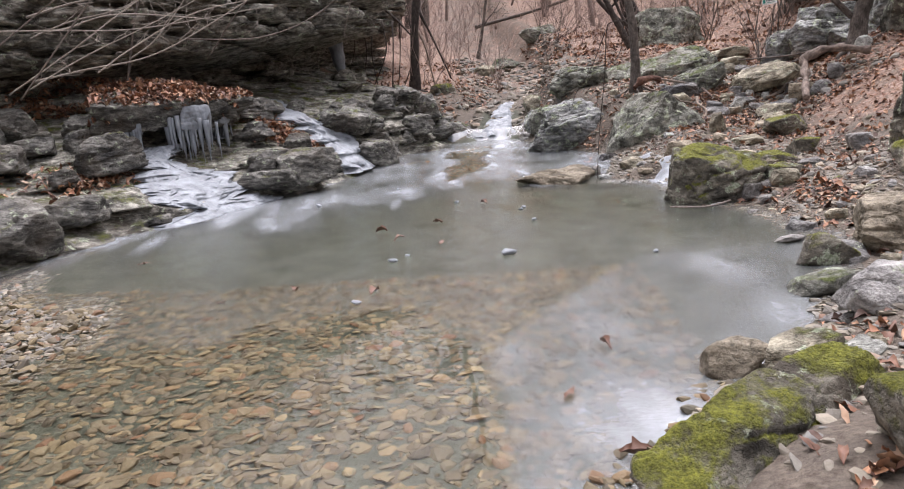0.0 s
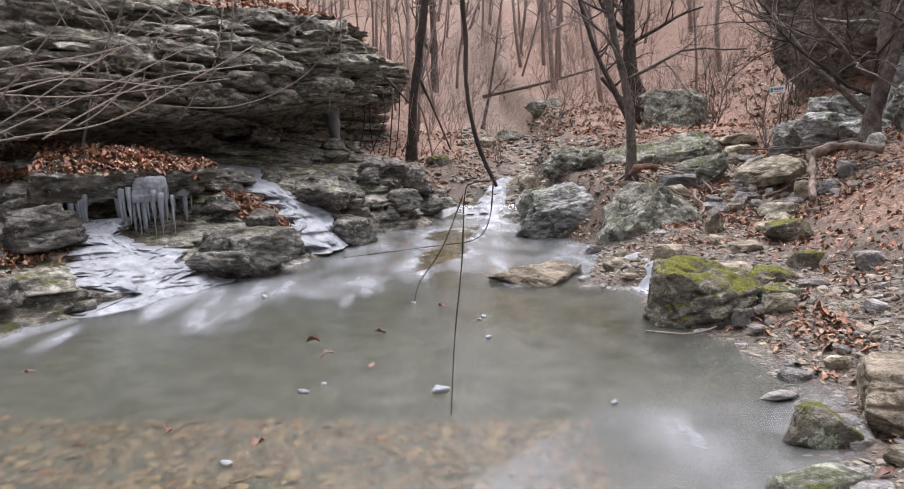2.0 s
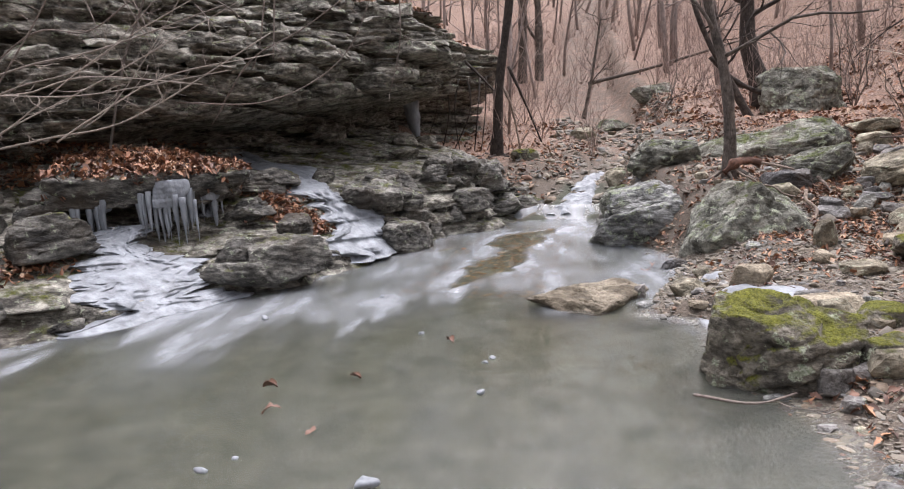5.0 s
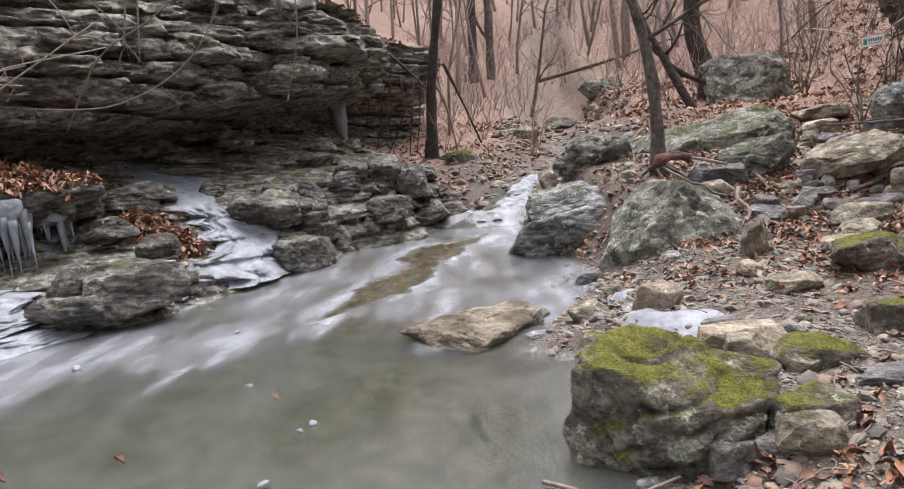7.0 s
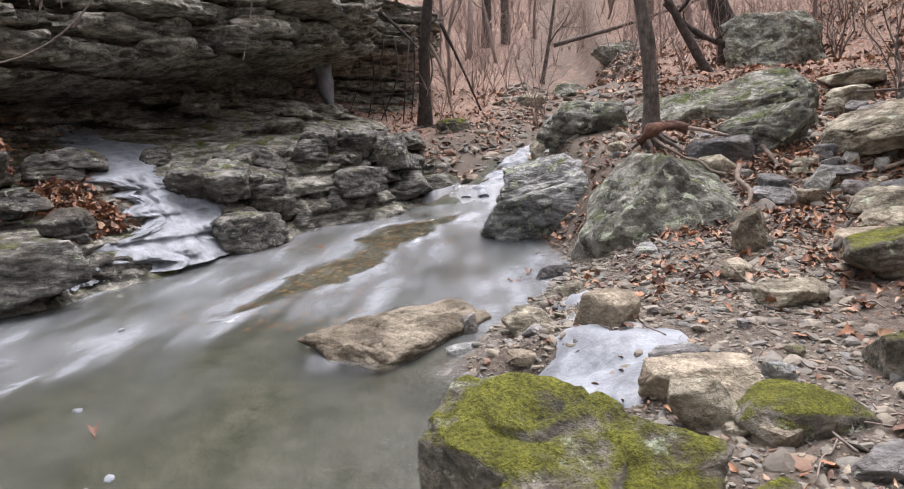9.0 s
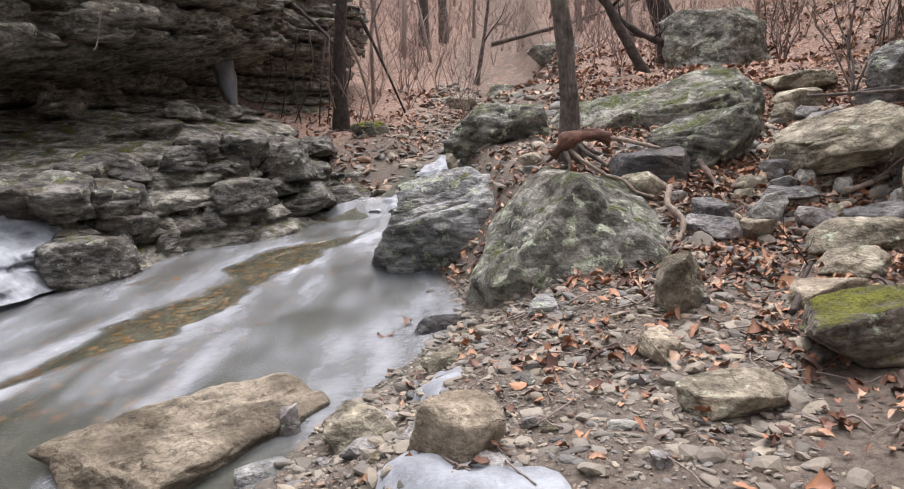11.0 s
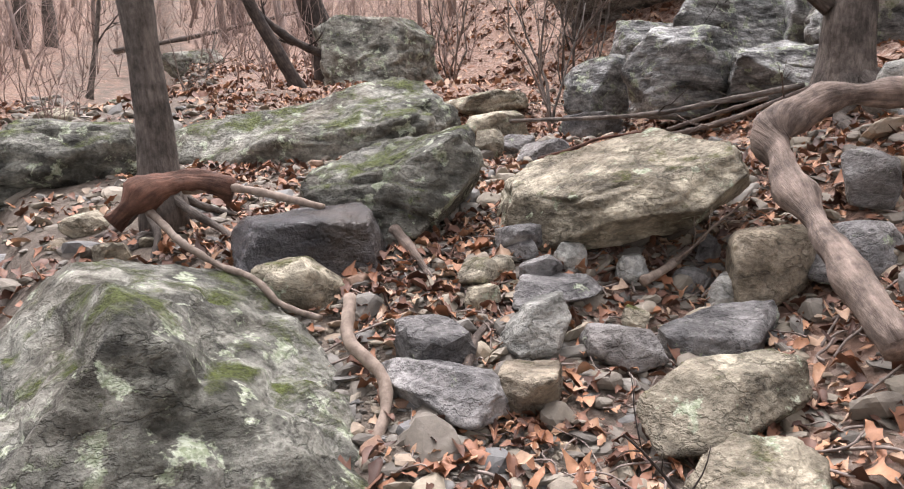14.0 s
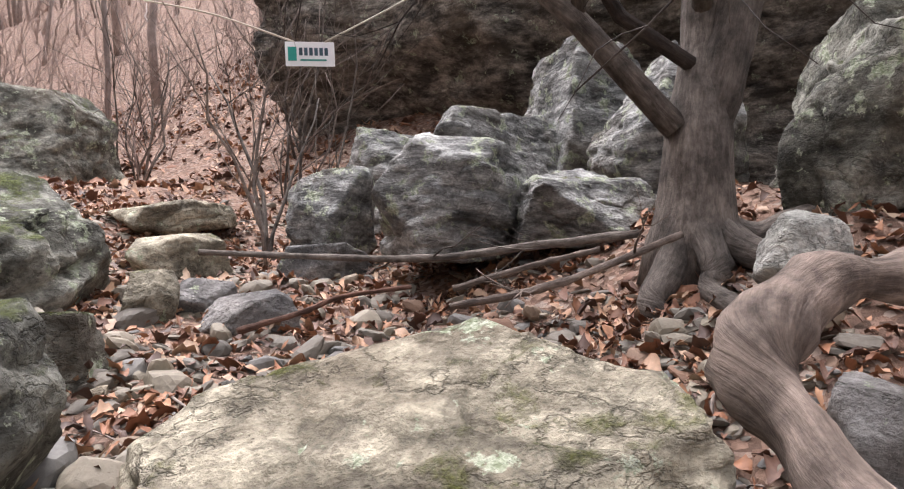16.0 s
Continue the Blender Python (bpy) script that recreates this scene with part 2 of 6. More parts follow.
def ice_sheet_material():
    """Clear water and clear ice that turns milky where the frost attribute rises."""
    m, n, l, p = material("pond_ice")
    _, where = upward(n, l)
    fr = n.new("ShaderNodeAttribute")
    fr.attribute_name = "frost"
    cloud = noise_node(n, l, where, 1.1, 6, 0.55, (1.6, 0.75, 1))
    fine = noise_node(n, l, where, 9, 7, 0.7)
    cloudy = math_node(n, l, "MULTIPLY", math_node(n, l, "SUBTRACT", cloud, 0.5), ramp(n, l, fr.outputs["Fac"], (0.02, 0.12), (0.3, 0.55)))
    f = math_node(n, l, "ADD", fr.outputs["Fac"], cloudy)
    f = math_node(n, l, "ADD", f, math_node(n, l, "MULTIPLY", math_node(n, l, "SUBTRACT", fine, 0.5), ramp(n, l, fr.outputs["Fac"], (0.05, 0.0), (0.3, 0.16))))
    milk = ramp(n, l, f, (0.12, 0.0), (0.5, 0.22), (0.75, 0.65), (1.0, 0.92))
    col = mix(n, l, ramp(n, l, f, (0.6, 0.0), (1.15, 1.0)), (0.15, 0.16, 0.165), (0.40, 0.425, 0.455))
    l.new(col, p.inputs["Base Color"])
    l.new(ramp(n, l, f, (0.2, 0.05), (1.0, 0.3)), p.inputs["Roughness"])
    p.inputs["IOR"].default_value = 1.31
    clear = n.new("ShaderNodeBsdfPrincipled")
    clear.inputs["Base Color"].default_value = (0.93, 0.93, 0.87, 1)
    clear.inputs["Transmission Weight"].default_value = 1.0
    clear.inputs["IOR"].default_value = 1.31
    l.new(ramp(n, l, f, (0.1, 0.004), (0.45, 0.12)), clear.inputs["Roughness"])
    rip = noise_node(n, l, where, 16, 4, 0.6, (1, 2.4, 1))
    b = node(n, "Bump", Strength=0.4, Distance=0.012)
    l.new(math_node(n, l, "MULTIPLY", rip, ramp(n, l, f, (0.08, 0.0), (0.3, 1.0))), b.inputs["Height"])
    l.new(b.outputs[0], clear.inputs["Normal"])
    l.new(b.outputs[0], p.inputs["Normal"])
    sh = n.new("ShaderNodeMixShader")
    l.new(milk, sh.inputs[0])
    l.new(clear.outputs[0], sh.inputs[1])
    l.new(p.outputs[0], sh.inputs[2])
    l.new(sh.outputs[0], n["Material Output"].inputs[0])
    return m


def white_ice_material():
    m, n, l, p = material("white_ice")
    _, where = upward(n, l)
    f = noise_node(n, l, where, 5, 7, 0.65, (1, 1, 0.5))
    l.new(mix(n, l, ramp(n, l, f, (0.35, 0.0), (0.65, 1.0)), (0.17, 0.185, 0.2), (0.37, 0.4, 0.435)), p.inputs["Base Color"])
    p.inputs["Roughness"].default_value = 0.42
    p.inputs["IOR"].default_value = 1.31
    p.inputs["Transmission Weight"].default_value = 0.1
    bump(n, l, p, noise_node(n, l, where, 22, 5, 0.6, (1, 1, 0.3)), 0.5, 0.02)
    return m


CLIFF = stone("cliff_rock", (0.098, 0.09, 0.076), (0.46, 0.44, 0.375), moss=0.45, lichen=0.3, layered=True)
BANK = stone("bank_rock", (0.06, 0.057, 0.05), (0.26, 0.25, 0.22), moss=0.4, lichen=0.18, layered=True, wet=0.3)
GREY = stone("grey_rock", (0.203, 0.209, 0.203), (0.499, 0.506, 0.486), crusty=0.7, moss=0.36, lichen=0.5, layered=True)
GREEN = stone("mossy_grey_rock", (0.118, 0.118, 0.0952), (0.336, 0.336, 0.286), crusty=0.85, moss=0.56, lichen=0.45, moss_colour=(0.095, 0.115, 0.03))
MOSSY = stone("moss_rock", (0.11, 0.1, 0.08), (0.31, 0.285, 0.23), moss=0.84, lichen=0.4, moss_colour=(0.155, 0.16, 0.02))
TAN = stone("tan_rock", (0.23, 0.201, 0.144), (0.517, 0.471, 0.356), crusty=0.75, moss=0.4, lichen=0.25)
BUFF = stone("buff_rock", (0.23, 0.19, 0.132), (0.425, 0.368, 0.276), crusty=0.5, moss=0.1)
SLATE = stone("slate_rock", (0.18, 0.177, 0.173), (0.405, 0.393, 0.375), lichen=0.05, crusty=0.6)
BLACK = stone("black_wet_rock", (0.033, 0.033, 0.0363), (0.116, 0.113, 0.116), wet=0.9, rough=0.62, crusty=0.5)
PALE = stone("pale_rock", (0.34, 0.345, 0.31), (0.54, 0.54, 0.49), moss=0.12, crusty=0.5)
DARKCLIFF = stone("brown_cliff_rock", (0.085, 0.0765, 0.0646), (0.374, 0.34, 0.289), moss=0.25, lichen=0.2, layered=True)
GROUND = ground_material()
ICE = ice_sheet_material()
WHITE_ICE = white_ice_material()
LEAF = leaf_material()
PEBBLE = pebble_material("pebble", 1.0)
BED_PEBBLE = pebble_material("bed_pebble", 0.62, (1.0, 0.88, 0.62))
AMBER_PEBBLE = pebble_material("amber_pebble", 0.75, (1.0, 0.72, 0.36))
BARK = plain("grey_bark", (0.075, 0.062, 0.052), (0.22, 0.19, 0.165), 22, 0.9, (2, 2, 0.5), 0.8, 0.02, grain=True)
DARK_BARK = plain("dark_bark", (0.03, 0.025, 0.022), (0.10, 0.08, 0.068), 22, 0.9, (2, 2, 0.4), 0.8, 0.02, grain=True)
TWIG = plain("twig_bark", (0.10, 0.08, 0.068), (0.27, 0.225, 0.195), 25, 0.85, None, 0.3, 0.004)
WOOD = plain("weathered_wood", (0.075, 0.055, 0.044), (0.29, 0.23, 0.19), 26, 0.8, (1.3, 1.3, 0.22), 1.0, 0.02, grain=True)
ROOT = plain("pale_root", (0.12, 0.09, 0.07), (0.32, 0.26, 0.21), 22, 0.8, None, 0.4, 0.008)
ROTTEN = plain("red_rotten_wood", (0.055, 0.03, 0.022), (0.25, 0.13, 0.09), 22, 0.9, (2, 2, 0.2), 0.9, 0.02, grain=True)
GRASS = plain("dry_grass", (0.16, 0.12, 0.05), (0.34, 0.25, 0.12), 30, 0.8, None, 0.1, 0.002, True)


# ---- the lie of the land ----
def left_shore(y):
    return np.interp(y, [-8, 0, 5, 9.3, 11, 13, 14.6, 16.5, 18.3, 19.2, 21, 24, 27, 35, 60], [-9, -5.6, -4.85, -4.6, -4.15, -2.75, -1.4, -1.85, -1.1, -0.35, 0.0, 0.9, 1.1, -0.5, -2.5])


def right_shore(y):
    return np.interp(y, [-8, -2, 0, 1.9, 2.8, 3.7, 4.6, 5.9, 7.0, 8.3, 9.6, 10, 10.8, 12.2, 13.6, 15, 17, 19.2, 21, 24, 27, 35, 60], [-6, -2.2, -0.7, 0.6, 1.35, 2.15, 2.65, 3.05, 3.0, 2.5, 2.4, 1.75, 2.0, 2.35, 2.1, 1.6, 1.0, 0.9, 1.0, 1.8, 2.0, 0.5, -1.5])


def stream_level(y):
    return np.interp(y, [-50, 18.6, 19.6, 21, 24, 30, 35, 45, 60, 90, 140], [0, 0.0, 0.3, 0.7, 1.1, 2.2, 3.2, 5.5, 9.5, 20, 38])


def ground_z(x, y):
    x, y = np.broadcast_arrays(np.asarray(x, float), np.asarray(y, float))
    xl, xr, zs = left_shore(y), right_shore(y), stream_level(y)
    inside = np.minimum(x - xl, xr - x)
    depth = np.interp(y, [0, 3.6, 5.5, 8, 11, 14, 18.6, 19.5], [0.14, 0.15, 0.3, 0.42, 0.25, 0.2, 0.12, 0.08])
    bed = zs - depth * smooth(-0.1, 0.9, inside)
    bar = 0.2 * np.exp(-(((x + 3.65 + 0.25 * (y - 4.7)) / 0.85) ** 2 + ((y - 4.7) / 1.35) ** 2) ** 2)
    bed = bed + bar * (y < 8) * 1.25
    d = np.maximum(x - xr, 0)
    bank = np.interp(y, [-10, 3, 8, 10.5, 12, 13.2, 14.1, 16, 17.5, 19, 23, 30, 35, 60], [0.35, 0.28, 0.24, 0.3, 0.42, 0.62, 0.95, 1.2, 1.35, 1.55, 1.15, 1.0, 1.0, 1.0])
    rise = np.interp(y, [-10, 4, 9, 12, 14, 16, 20, 30, 50], [1.4, 3.3, 4.5, 5.2, 6.1, 7.2, 8.2, 7.0, 4])
    up = np.maximum(x - rise, 0)
    up = np.minimum(up, np.interp(y, [9, 13, 20, 27], [9, 1.9, 2.2, 9]))
    hill = 0.62 * up * up / (up + 0.7)
    right = zs + bank * smooth(0, 1.1, d) + 0.025 * np.minimum(d, 4) + hill
    e = np.maximum(xl - x, 0)
    far = smooth(19.5, 22.5, y)
    foot = np.interp(y, [19, 26, 40, 60], [-2.5, -4, -6, -7])
    lh = np.maximum(foot - x, 0)
    left = zs + far * (0.3 * smooth(0, 1.5, e) + 0.04 * np.minimum(e, 6) + 0.6 * lh * lh / (lh + 1.5)) - (1 - far) * 0.25 * smooth(0, 0.6, e)
    left = left + (1 - smooth(3.0, 5.0, y)) * (1 - far) * (0.5 * smooth(0.2, 2, e) + 0.35 * e)
    z = np.where(x > xr, right, np.where(x < xl, left, bed))
    rough = np.where(inside > 0, 0.25, 1.0)
    z = z + rough * (0.05 * fbm2(x, y, 0.9, 4, 3) + 0.018 * fbm2(x, y, 5.0, 3, 8))
    return z + smooth(25, 60, np.hypot(x, y - 10)) * 1.2 * fbm2(x, y, 0.08, 3, 5)


def gz(x, y):
    return float(ground_z(x, y))


def spaced(stops):
    """Grid lines from rows of (from, to, step)."""
    return np.unique(np.round(np.concatenate([np.arange(a, b, s) for a, b, s in stops]), 4))


gx = spaced([(-160, -40, 8), (-40, -14, 2), (-14, -6, 0.5), (-6, 9, 0.075), (9, 16, 0.3), (16, 50, 2), (50, 161, 8)])
gy = spaced([(-60, -12, 4), (-12, -1.5, 0.4), (-1.5, 20, 0.075), (20, 30, 0.2), (30, 50, 0.8), (50, 181, 5)])
GX, GY = np.meshgrid(gx, gy, indexing="ij")
GZ = ground_z(GX, GY)
me = mesh_np("ground", np.stack([GX, GY, GZ], -1).reshape(-1, 3), grid_faces(len(gx), len(gy)), GROUND)
inside = np.minimum(GX - left_shore(GY), right_shore(GY) - GX)
attribute(me, "silt", smooth(-0.25, 0.15, inside) * (GY < 21))
from_shore = np.maximum(GX - right_shore(GY), left_shore(GY) - GX)
attribute(me, "litter", np.clip(0.12 + 0.5 * smooth(2.2, 4.5, from_shore) + 0.22 * smooth(10.5, 13.5, GY) * smooth(0.8, 2.2, from_shore) + 0.35 * smooth(20, 26, GY), 0, 1))
ground = tagged(new("ground", me), "brown forest soil with leaf litter and a silty pool bed", "ground", kind="structure")

# the frozen pool and the channel above it
iy = spaced([(-8, 19.3, 0.05)])
iu = np.linspace(0, 1, 150)
U, IY = np.meshgrid(iu, iy, indexing="ij")
IX = left_shore(IY) - 0.5 + U * (right_shore(IY) - left_shore(IY) + 1.0)
edge = np.minimum(IX - left_shore(IY), right_shore(IY) - IX)
hole_mid = np.interp(IY, [11.2, 12.6, 14.5, 16, 17.3], [-0.68, -0.42, -0.32, -0.52, 0.1])
hole_half = np.interp(IY, [11.0, 11.8, 12.6, 14.5, 16, 17.1, 17.6], [0.0, 0.16, 0.3, 0.32, 0.52, 0.2, 0.0])
hole = smooth(-0.02, 0.1, hole_half + 0.2 * fbm2(IX, IY, 1.8, 4, 61) * (hole_half > 0) - np.abs(IX - hole_mid))
drift = fbm2(IX * 1.5 + 0.35 * IY, IY * 0.3, 1.4, 4, 66) + 0.5 * fbm2(IX * 2.6 + 0.6 * IY, IY * 0.45, 2.4, 3, 67)
frost = 0.3 + 0.12 * np.exp(-np.maximum(edge, 0) / 0.4) + 0.16 * drift * smooth(5, 8, IY)
frost += 0.42 * smooth(9.2, 11.4, IY - 0.3 * IX + 0.25 * np.abs(IX) + 0.9 * drift) + 0.3 * smooth(11.2, 13.4, IY + 0.5 * drift)
frost += 0.22 * np.exp(-((IX + 2.3 - 0.36 * (IY - 9)) / 0.75) ** 2) * smooth(5.5, 9, IY) * (1 - smooth(11, 12.5, IY))
frost -= 0.1 * np.exp(-(((IX - 1.0) / 1.3) ** 2 + ((IY - 8.7) / 0.95) ** 2) ** 2) + 0.12 * np.exp(-(((IX + 0.4) / 0.6) ** 2 + ((IY - 7.7) / 0.7) ** 2))
sheet_edge = np.interp(IY, [0.5, 2.4, 3.4, 4.2, 6.0, 8.0], [0.2, 0.12, 0.05, 0.42, 1.7, 3.2]) + 0.04 * fbm2(IX, IY, 2.5, 3, 68)
frost += 0.3 * smooth(0.0, 0.07, IX - sheet_edge) * (1 - smooth(5.0, 6.5, IY))
frost += 0.25 * np.exp(-(((IX - 1.0) / 0.42) ** 2 + ((IY - 2.25) / 0.42) ** 2)) + 0.3 * np.exp(-(((IX - 2.4) / 0.4) ** 2 + ((IY - 5.3) / 0.35) ** 2))
clear = smooth(-0.2, 0.25, np.interp(IX, [-4, -2.98, -2.08, -1.66, -0.8, 0.08, 0.25], [4.4, 3.98, 3.7, 4.15, 4.3, 3.7, 2.6]) + 0.35 * fbm2(IX, IY, 1.3, 3, 63) - IY) * (1 - smooth(-0.03, 0.04, IX - sheet_edge))
frost = (np.minimum(frost, 0.72 + 0.14 * drift) + 0.3 * np.exp(-(((IX - 1.0) / 0.4) ** 2 + ((IY - 2.25) / 0.45) ** 2)) + 0.1 * smooth(0.25, 0.0, hole_half + 0.1 - np.abs(IX - hole_mid)) * smooth(0.5, 0.1, np.abs(IX - hole_mid) - hole_half) * (hole_half > 0)) * (1 - 0.95 * clear) * (1 - 0.95 * hole)
frost = np.maximum(frost, (0.6 + 0.06 * drift) * smooth(10.6, 12.2, IY) * (1 - hole))
IZ = 0.004 * fbm2(IX, IY, 1.5, 3, 64) + 0.012 * smooth(0.75, 1.0, frost) * fbm2(IX, IY, 4, 3, 65) - 0.02 * hole + 0.03 * smooth(0.15, -0.2, edge) + 0.3 * smooth(18.7, 19.3, IY)
me = mesh_np("water", np.stack([IX, IY, IZ], -1).reshape(-1, 3), grid_faces(len(iu), len(iy)), ICE)
attribute(me, "frost", frost)
water = tagged(new("water", me), "frozen stream pool with clear and milky ice", "water", kind="structure")
water.visible_shadow = False


# ---- the layered cliff with its overhang ----
LIP_X = [-16, -9.6, -6.2, -4.3, -2.75, -3.1, -3.9, -3.4, -4.0, -12]
LIP_Y = [0, 9.0, 12.0, 14.6, 17.4, 20.5, 23.5, 27.5, 30, 37]


def cliff_line():
    k = np.arange(len(LIP_X))
    u = np.linspace(0, len(LIP_X) - 1, 2000)
    x, y = np.interp(u, k, LIP_X), np.interp(u, k, LIP_Y)
    w = np.hanning(161)
    w /= w.sum()
    pad = lambda a: np.convolve(np.concatenate([np.full(80, a[0]), a, np.full(80, a[-1])]), w, "valid")
    x, y = pad(x), pad(y)
    s = np.concatenate([[0], np.cumsum(np.hypot(np.diff(x), np.diff(y)))])
    dx, dy = np.gradient(x, s), np.gradient(y, s)
    q = np.hypot(dx, dy)
    return s, x, y, dy / q, -dx / q, u


CS, CX, CY, CNX, CNY, CU = cliff_line()
MOUND_S = float(CS[np.argmin((CX + 6.4) ** 2 + (CY - 11.8) ** 2)])


def cliff_point(s, h, out=0.0, rough=1.0):
    """A point of the cliff: s metres along it, h the height."""
    s, h = np.broadcast_arrays(np.asarray(s, float), np.asarray(h, float))
    u = np.interp(s, CS, CU)
    reach = np.interp(u, range(10), [6, 5.6, 2.7, 2.2, 1.7, 1.9, 1.3, 1.0, 1.0, 1.0])
    cave = np.interp(u, range(10), [0.3, 0.7, 1.9, 3.0, 2.8, 2.3, 1.9, 1.1, 0.5, 0.3])
    lip = np.interp(u, range(10), [2.3, 2.35, 2.5, 2.75, 3.1, 3.3, 3.4, 3.6, 3.6, 3.6])
    k = h / lip
    body = np.interp(k, [-0.2, 0, 0.14, 0.33, 0.5, 0.62], [1.05, 1, 0.78, 0.42, 0.16, 0.0])
    hollow = np.interp(k, [0.45, 0.62, 0.72, 0.84, 0.95, 1.02, 1.25, 1.6, 1.9], [0.0, -0.55, -1.0, -0.95, -0.45, -0.1, 0.05, -0.12, -0.5])
    o = reach * body + cave * hollow
    top = np.maximum(h - 5.0, 0)
    o = o - 2.0 * top
    mound = np.exp(-((s - MOUND_S) / 1.3) ** 2)
    o = o + 0.8 * mound * np.interp(h, [0.5, 0.85, 1.2, 1.35, 1.75, 2.1], [0, -0.3, -0.1, 0.9, 1.0, 0.0]) * rough
    tilt = h + 0.05 * s + 0.10 * vnoise(np.stack([s * 0.35, h * 0.3, s * 0], -1), 5)
    tilt = tilt + 0.12 * vnoise(np.stack([tilt * 1.9, s * 0.05, s * 0 + 2], -1), 15)
    thick = 0.38
    layer = np.floor(tilt / thick + 0.35 * vnoise(np.stack([s * 0.2, tilt * 0, s * 0 + 3], -1), 6))
    block = vnoise(np.stack([s * 0.75 + layer * 3.7, layer * 1.9, s * 0], -1), 7) + 0.6 * vnoise(np.stack([s * 2.6 + layer * 9.1, layer * 5.3, s * 0], -1), 8)
    cell = lattice(np.floor(s * 1.25 + 0.37 * layer * layer).astype(np.int64), layer.astype(np.int64), (layer * 0).astype(np.int64), 3)
    fine = lattice(np.floor(s * 3.1 + 0.73 * layer).astype(np.int64), np.floor(tilt / 0.07).astype(np.int64), (layer * 0).astype(np.int64), 4)
    block = 0.75 * block + 0.85 * cell + 0.3 * fine
    within = tilt / thick - np.floor(tilt / thick)
    crease = -0.42 * smooth(0.34, 0.44, np.abs(within - 0.5))
    low = 1 - smooth(0.45, 0.75, k)
    o = o + low * 0.22 * rough * fbm(np.stack([s * 1.3, h * 1.8, s * 0 + 5], -1), 5, 21)
    amp = np.where(h > 5.0, 0.08, np.where(k > 0.97, 0.3, 0.26)) * rough
    o = o + amp * (1 - 0.55 * low) * block + crease * (1 - 0.7 * low) * (h < 5.0) * rough + 0.09 * rough * fbm(np.stack([s * 2.2, h * 4, s * 0], -1), 5, 9)
    o = o + 0.35 * vnoise(np.stack([s * 0.35, h * 0.25, s * 0 + 7], -1), 10)
    x, y = np.interp(s, CS, CX), np.interp(s, CS, CY)
    nx, ny = np.interp(s, CS, CNX), np.interp(s, CS, CNY)
    o = o + out
    z = h + 0.05 * rough * vnoise(np.stack([s * 1.1, h * 3, s * 0], -1), 11) * (h < 5)
    z = z + top * 0.15 * vnoise(np.stack([s * 0.6, h, s * 0], -1), 12)
    return np.stack([x + nx * o, y + ny * o, z], -1)


def cliff_s(x, y):
    """The length along the cliff nearest to a place."""
    return float(CS[np.argmin((CX - x) ** 2 + (CY - y) ** 2)])


cs = spaced([(0, 8, 0.25), (8, 26, 0.05), (26, 34, 0.1), (34, CS[-1], 0.3)])
ch = spaced([(-0.4, 5.05, 0.03), (5.05, 6.5, 0.12), (6.5, 22, 0.8)])
S, Hh = np.meshgrid(cs, ch, indexing="ij")
me = mesh_np("cliff", cliff_point(S, Hh).reshape(-1, 3), grid_faces(len(cs), len(ch))[:, ::-1], CLIFF)
me.materials.append(GROUND)
hid = np.repeat(((ch[:-1] + ch[1:]) / 2 > 5.05)[None], len(cs) - 1, 0).ravel()
me.polygons.foreach_set("material_index", hid.astype(np.int32))
attribute(me, "silt", np.zeros(S.size))
attribute(me, "litter", np.full(S.size, 0.8))
cliff = tagged(new("cliff_wall", me), "layered grey rock cliff with a dark hollow under its overhang", "cliff", kind="structure")


# ---- rocks ----
def ball(level):
    bm = bmesh.new()
    bmesh.ops.create_icosphere(bm, subdivisions=level, radius=1)
    v = np.array([x.co[:] for x in bm.verts])
    f = np.array([[w.index for w in p.verts] for p in bm.faces])
    bm.free()
    return v, f


BALLS = {k: ball(k) for k in (1, 2, 3, 4, 5, 6)}


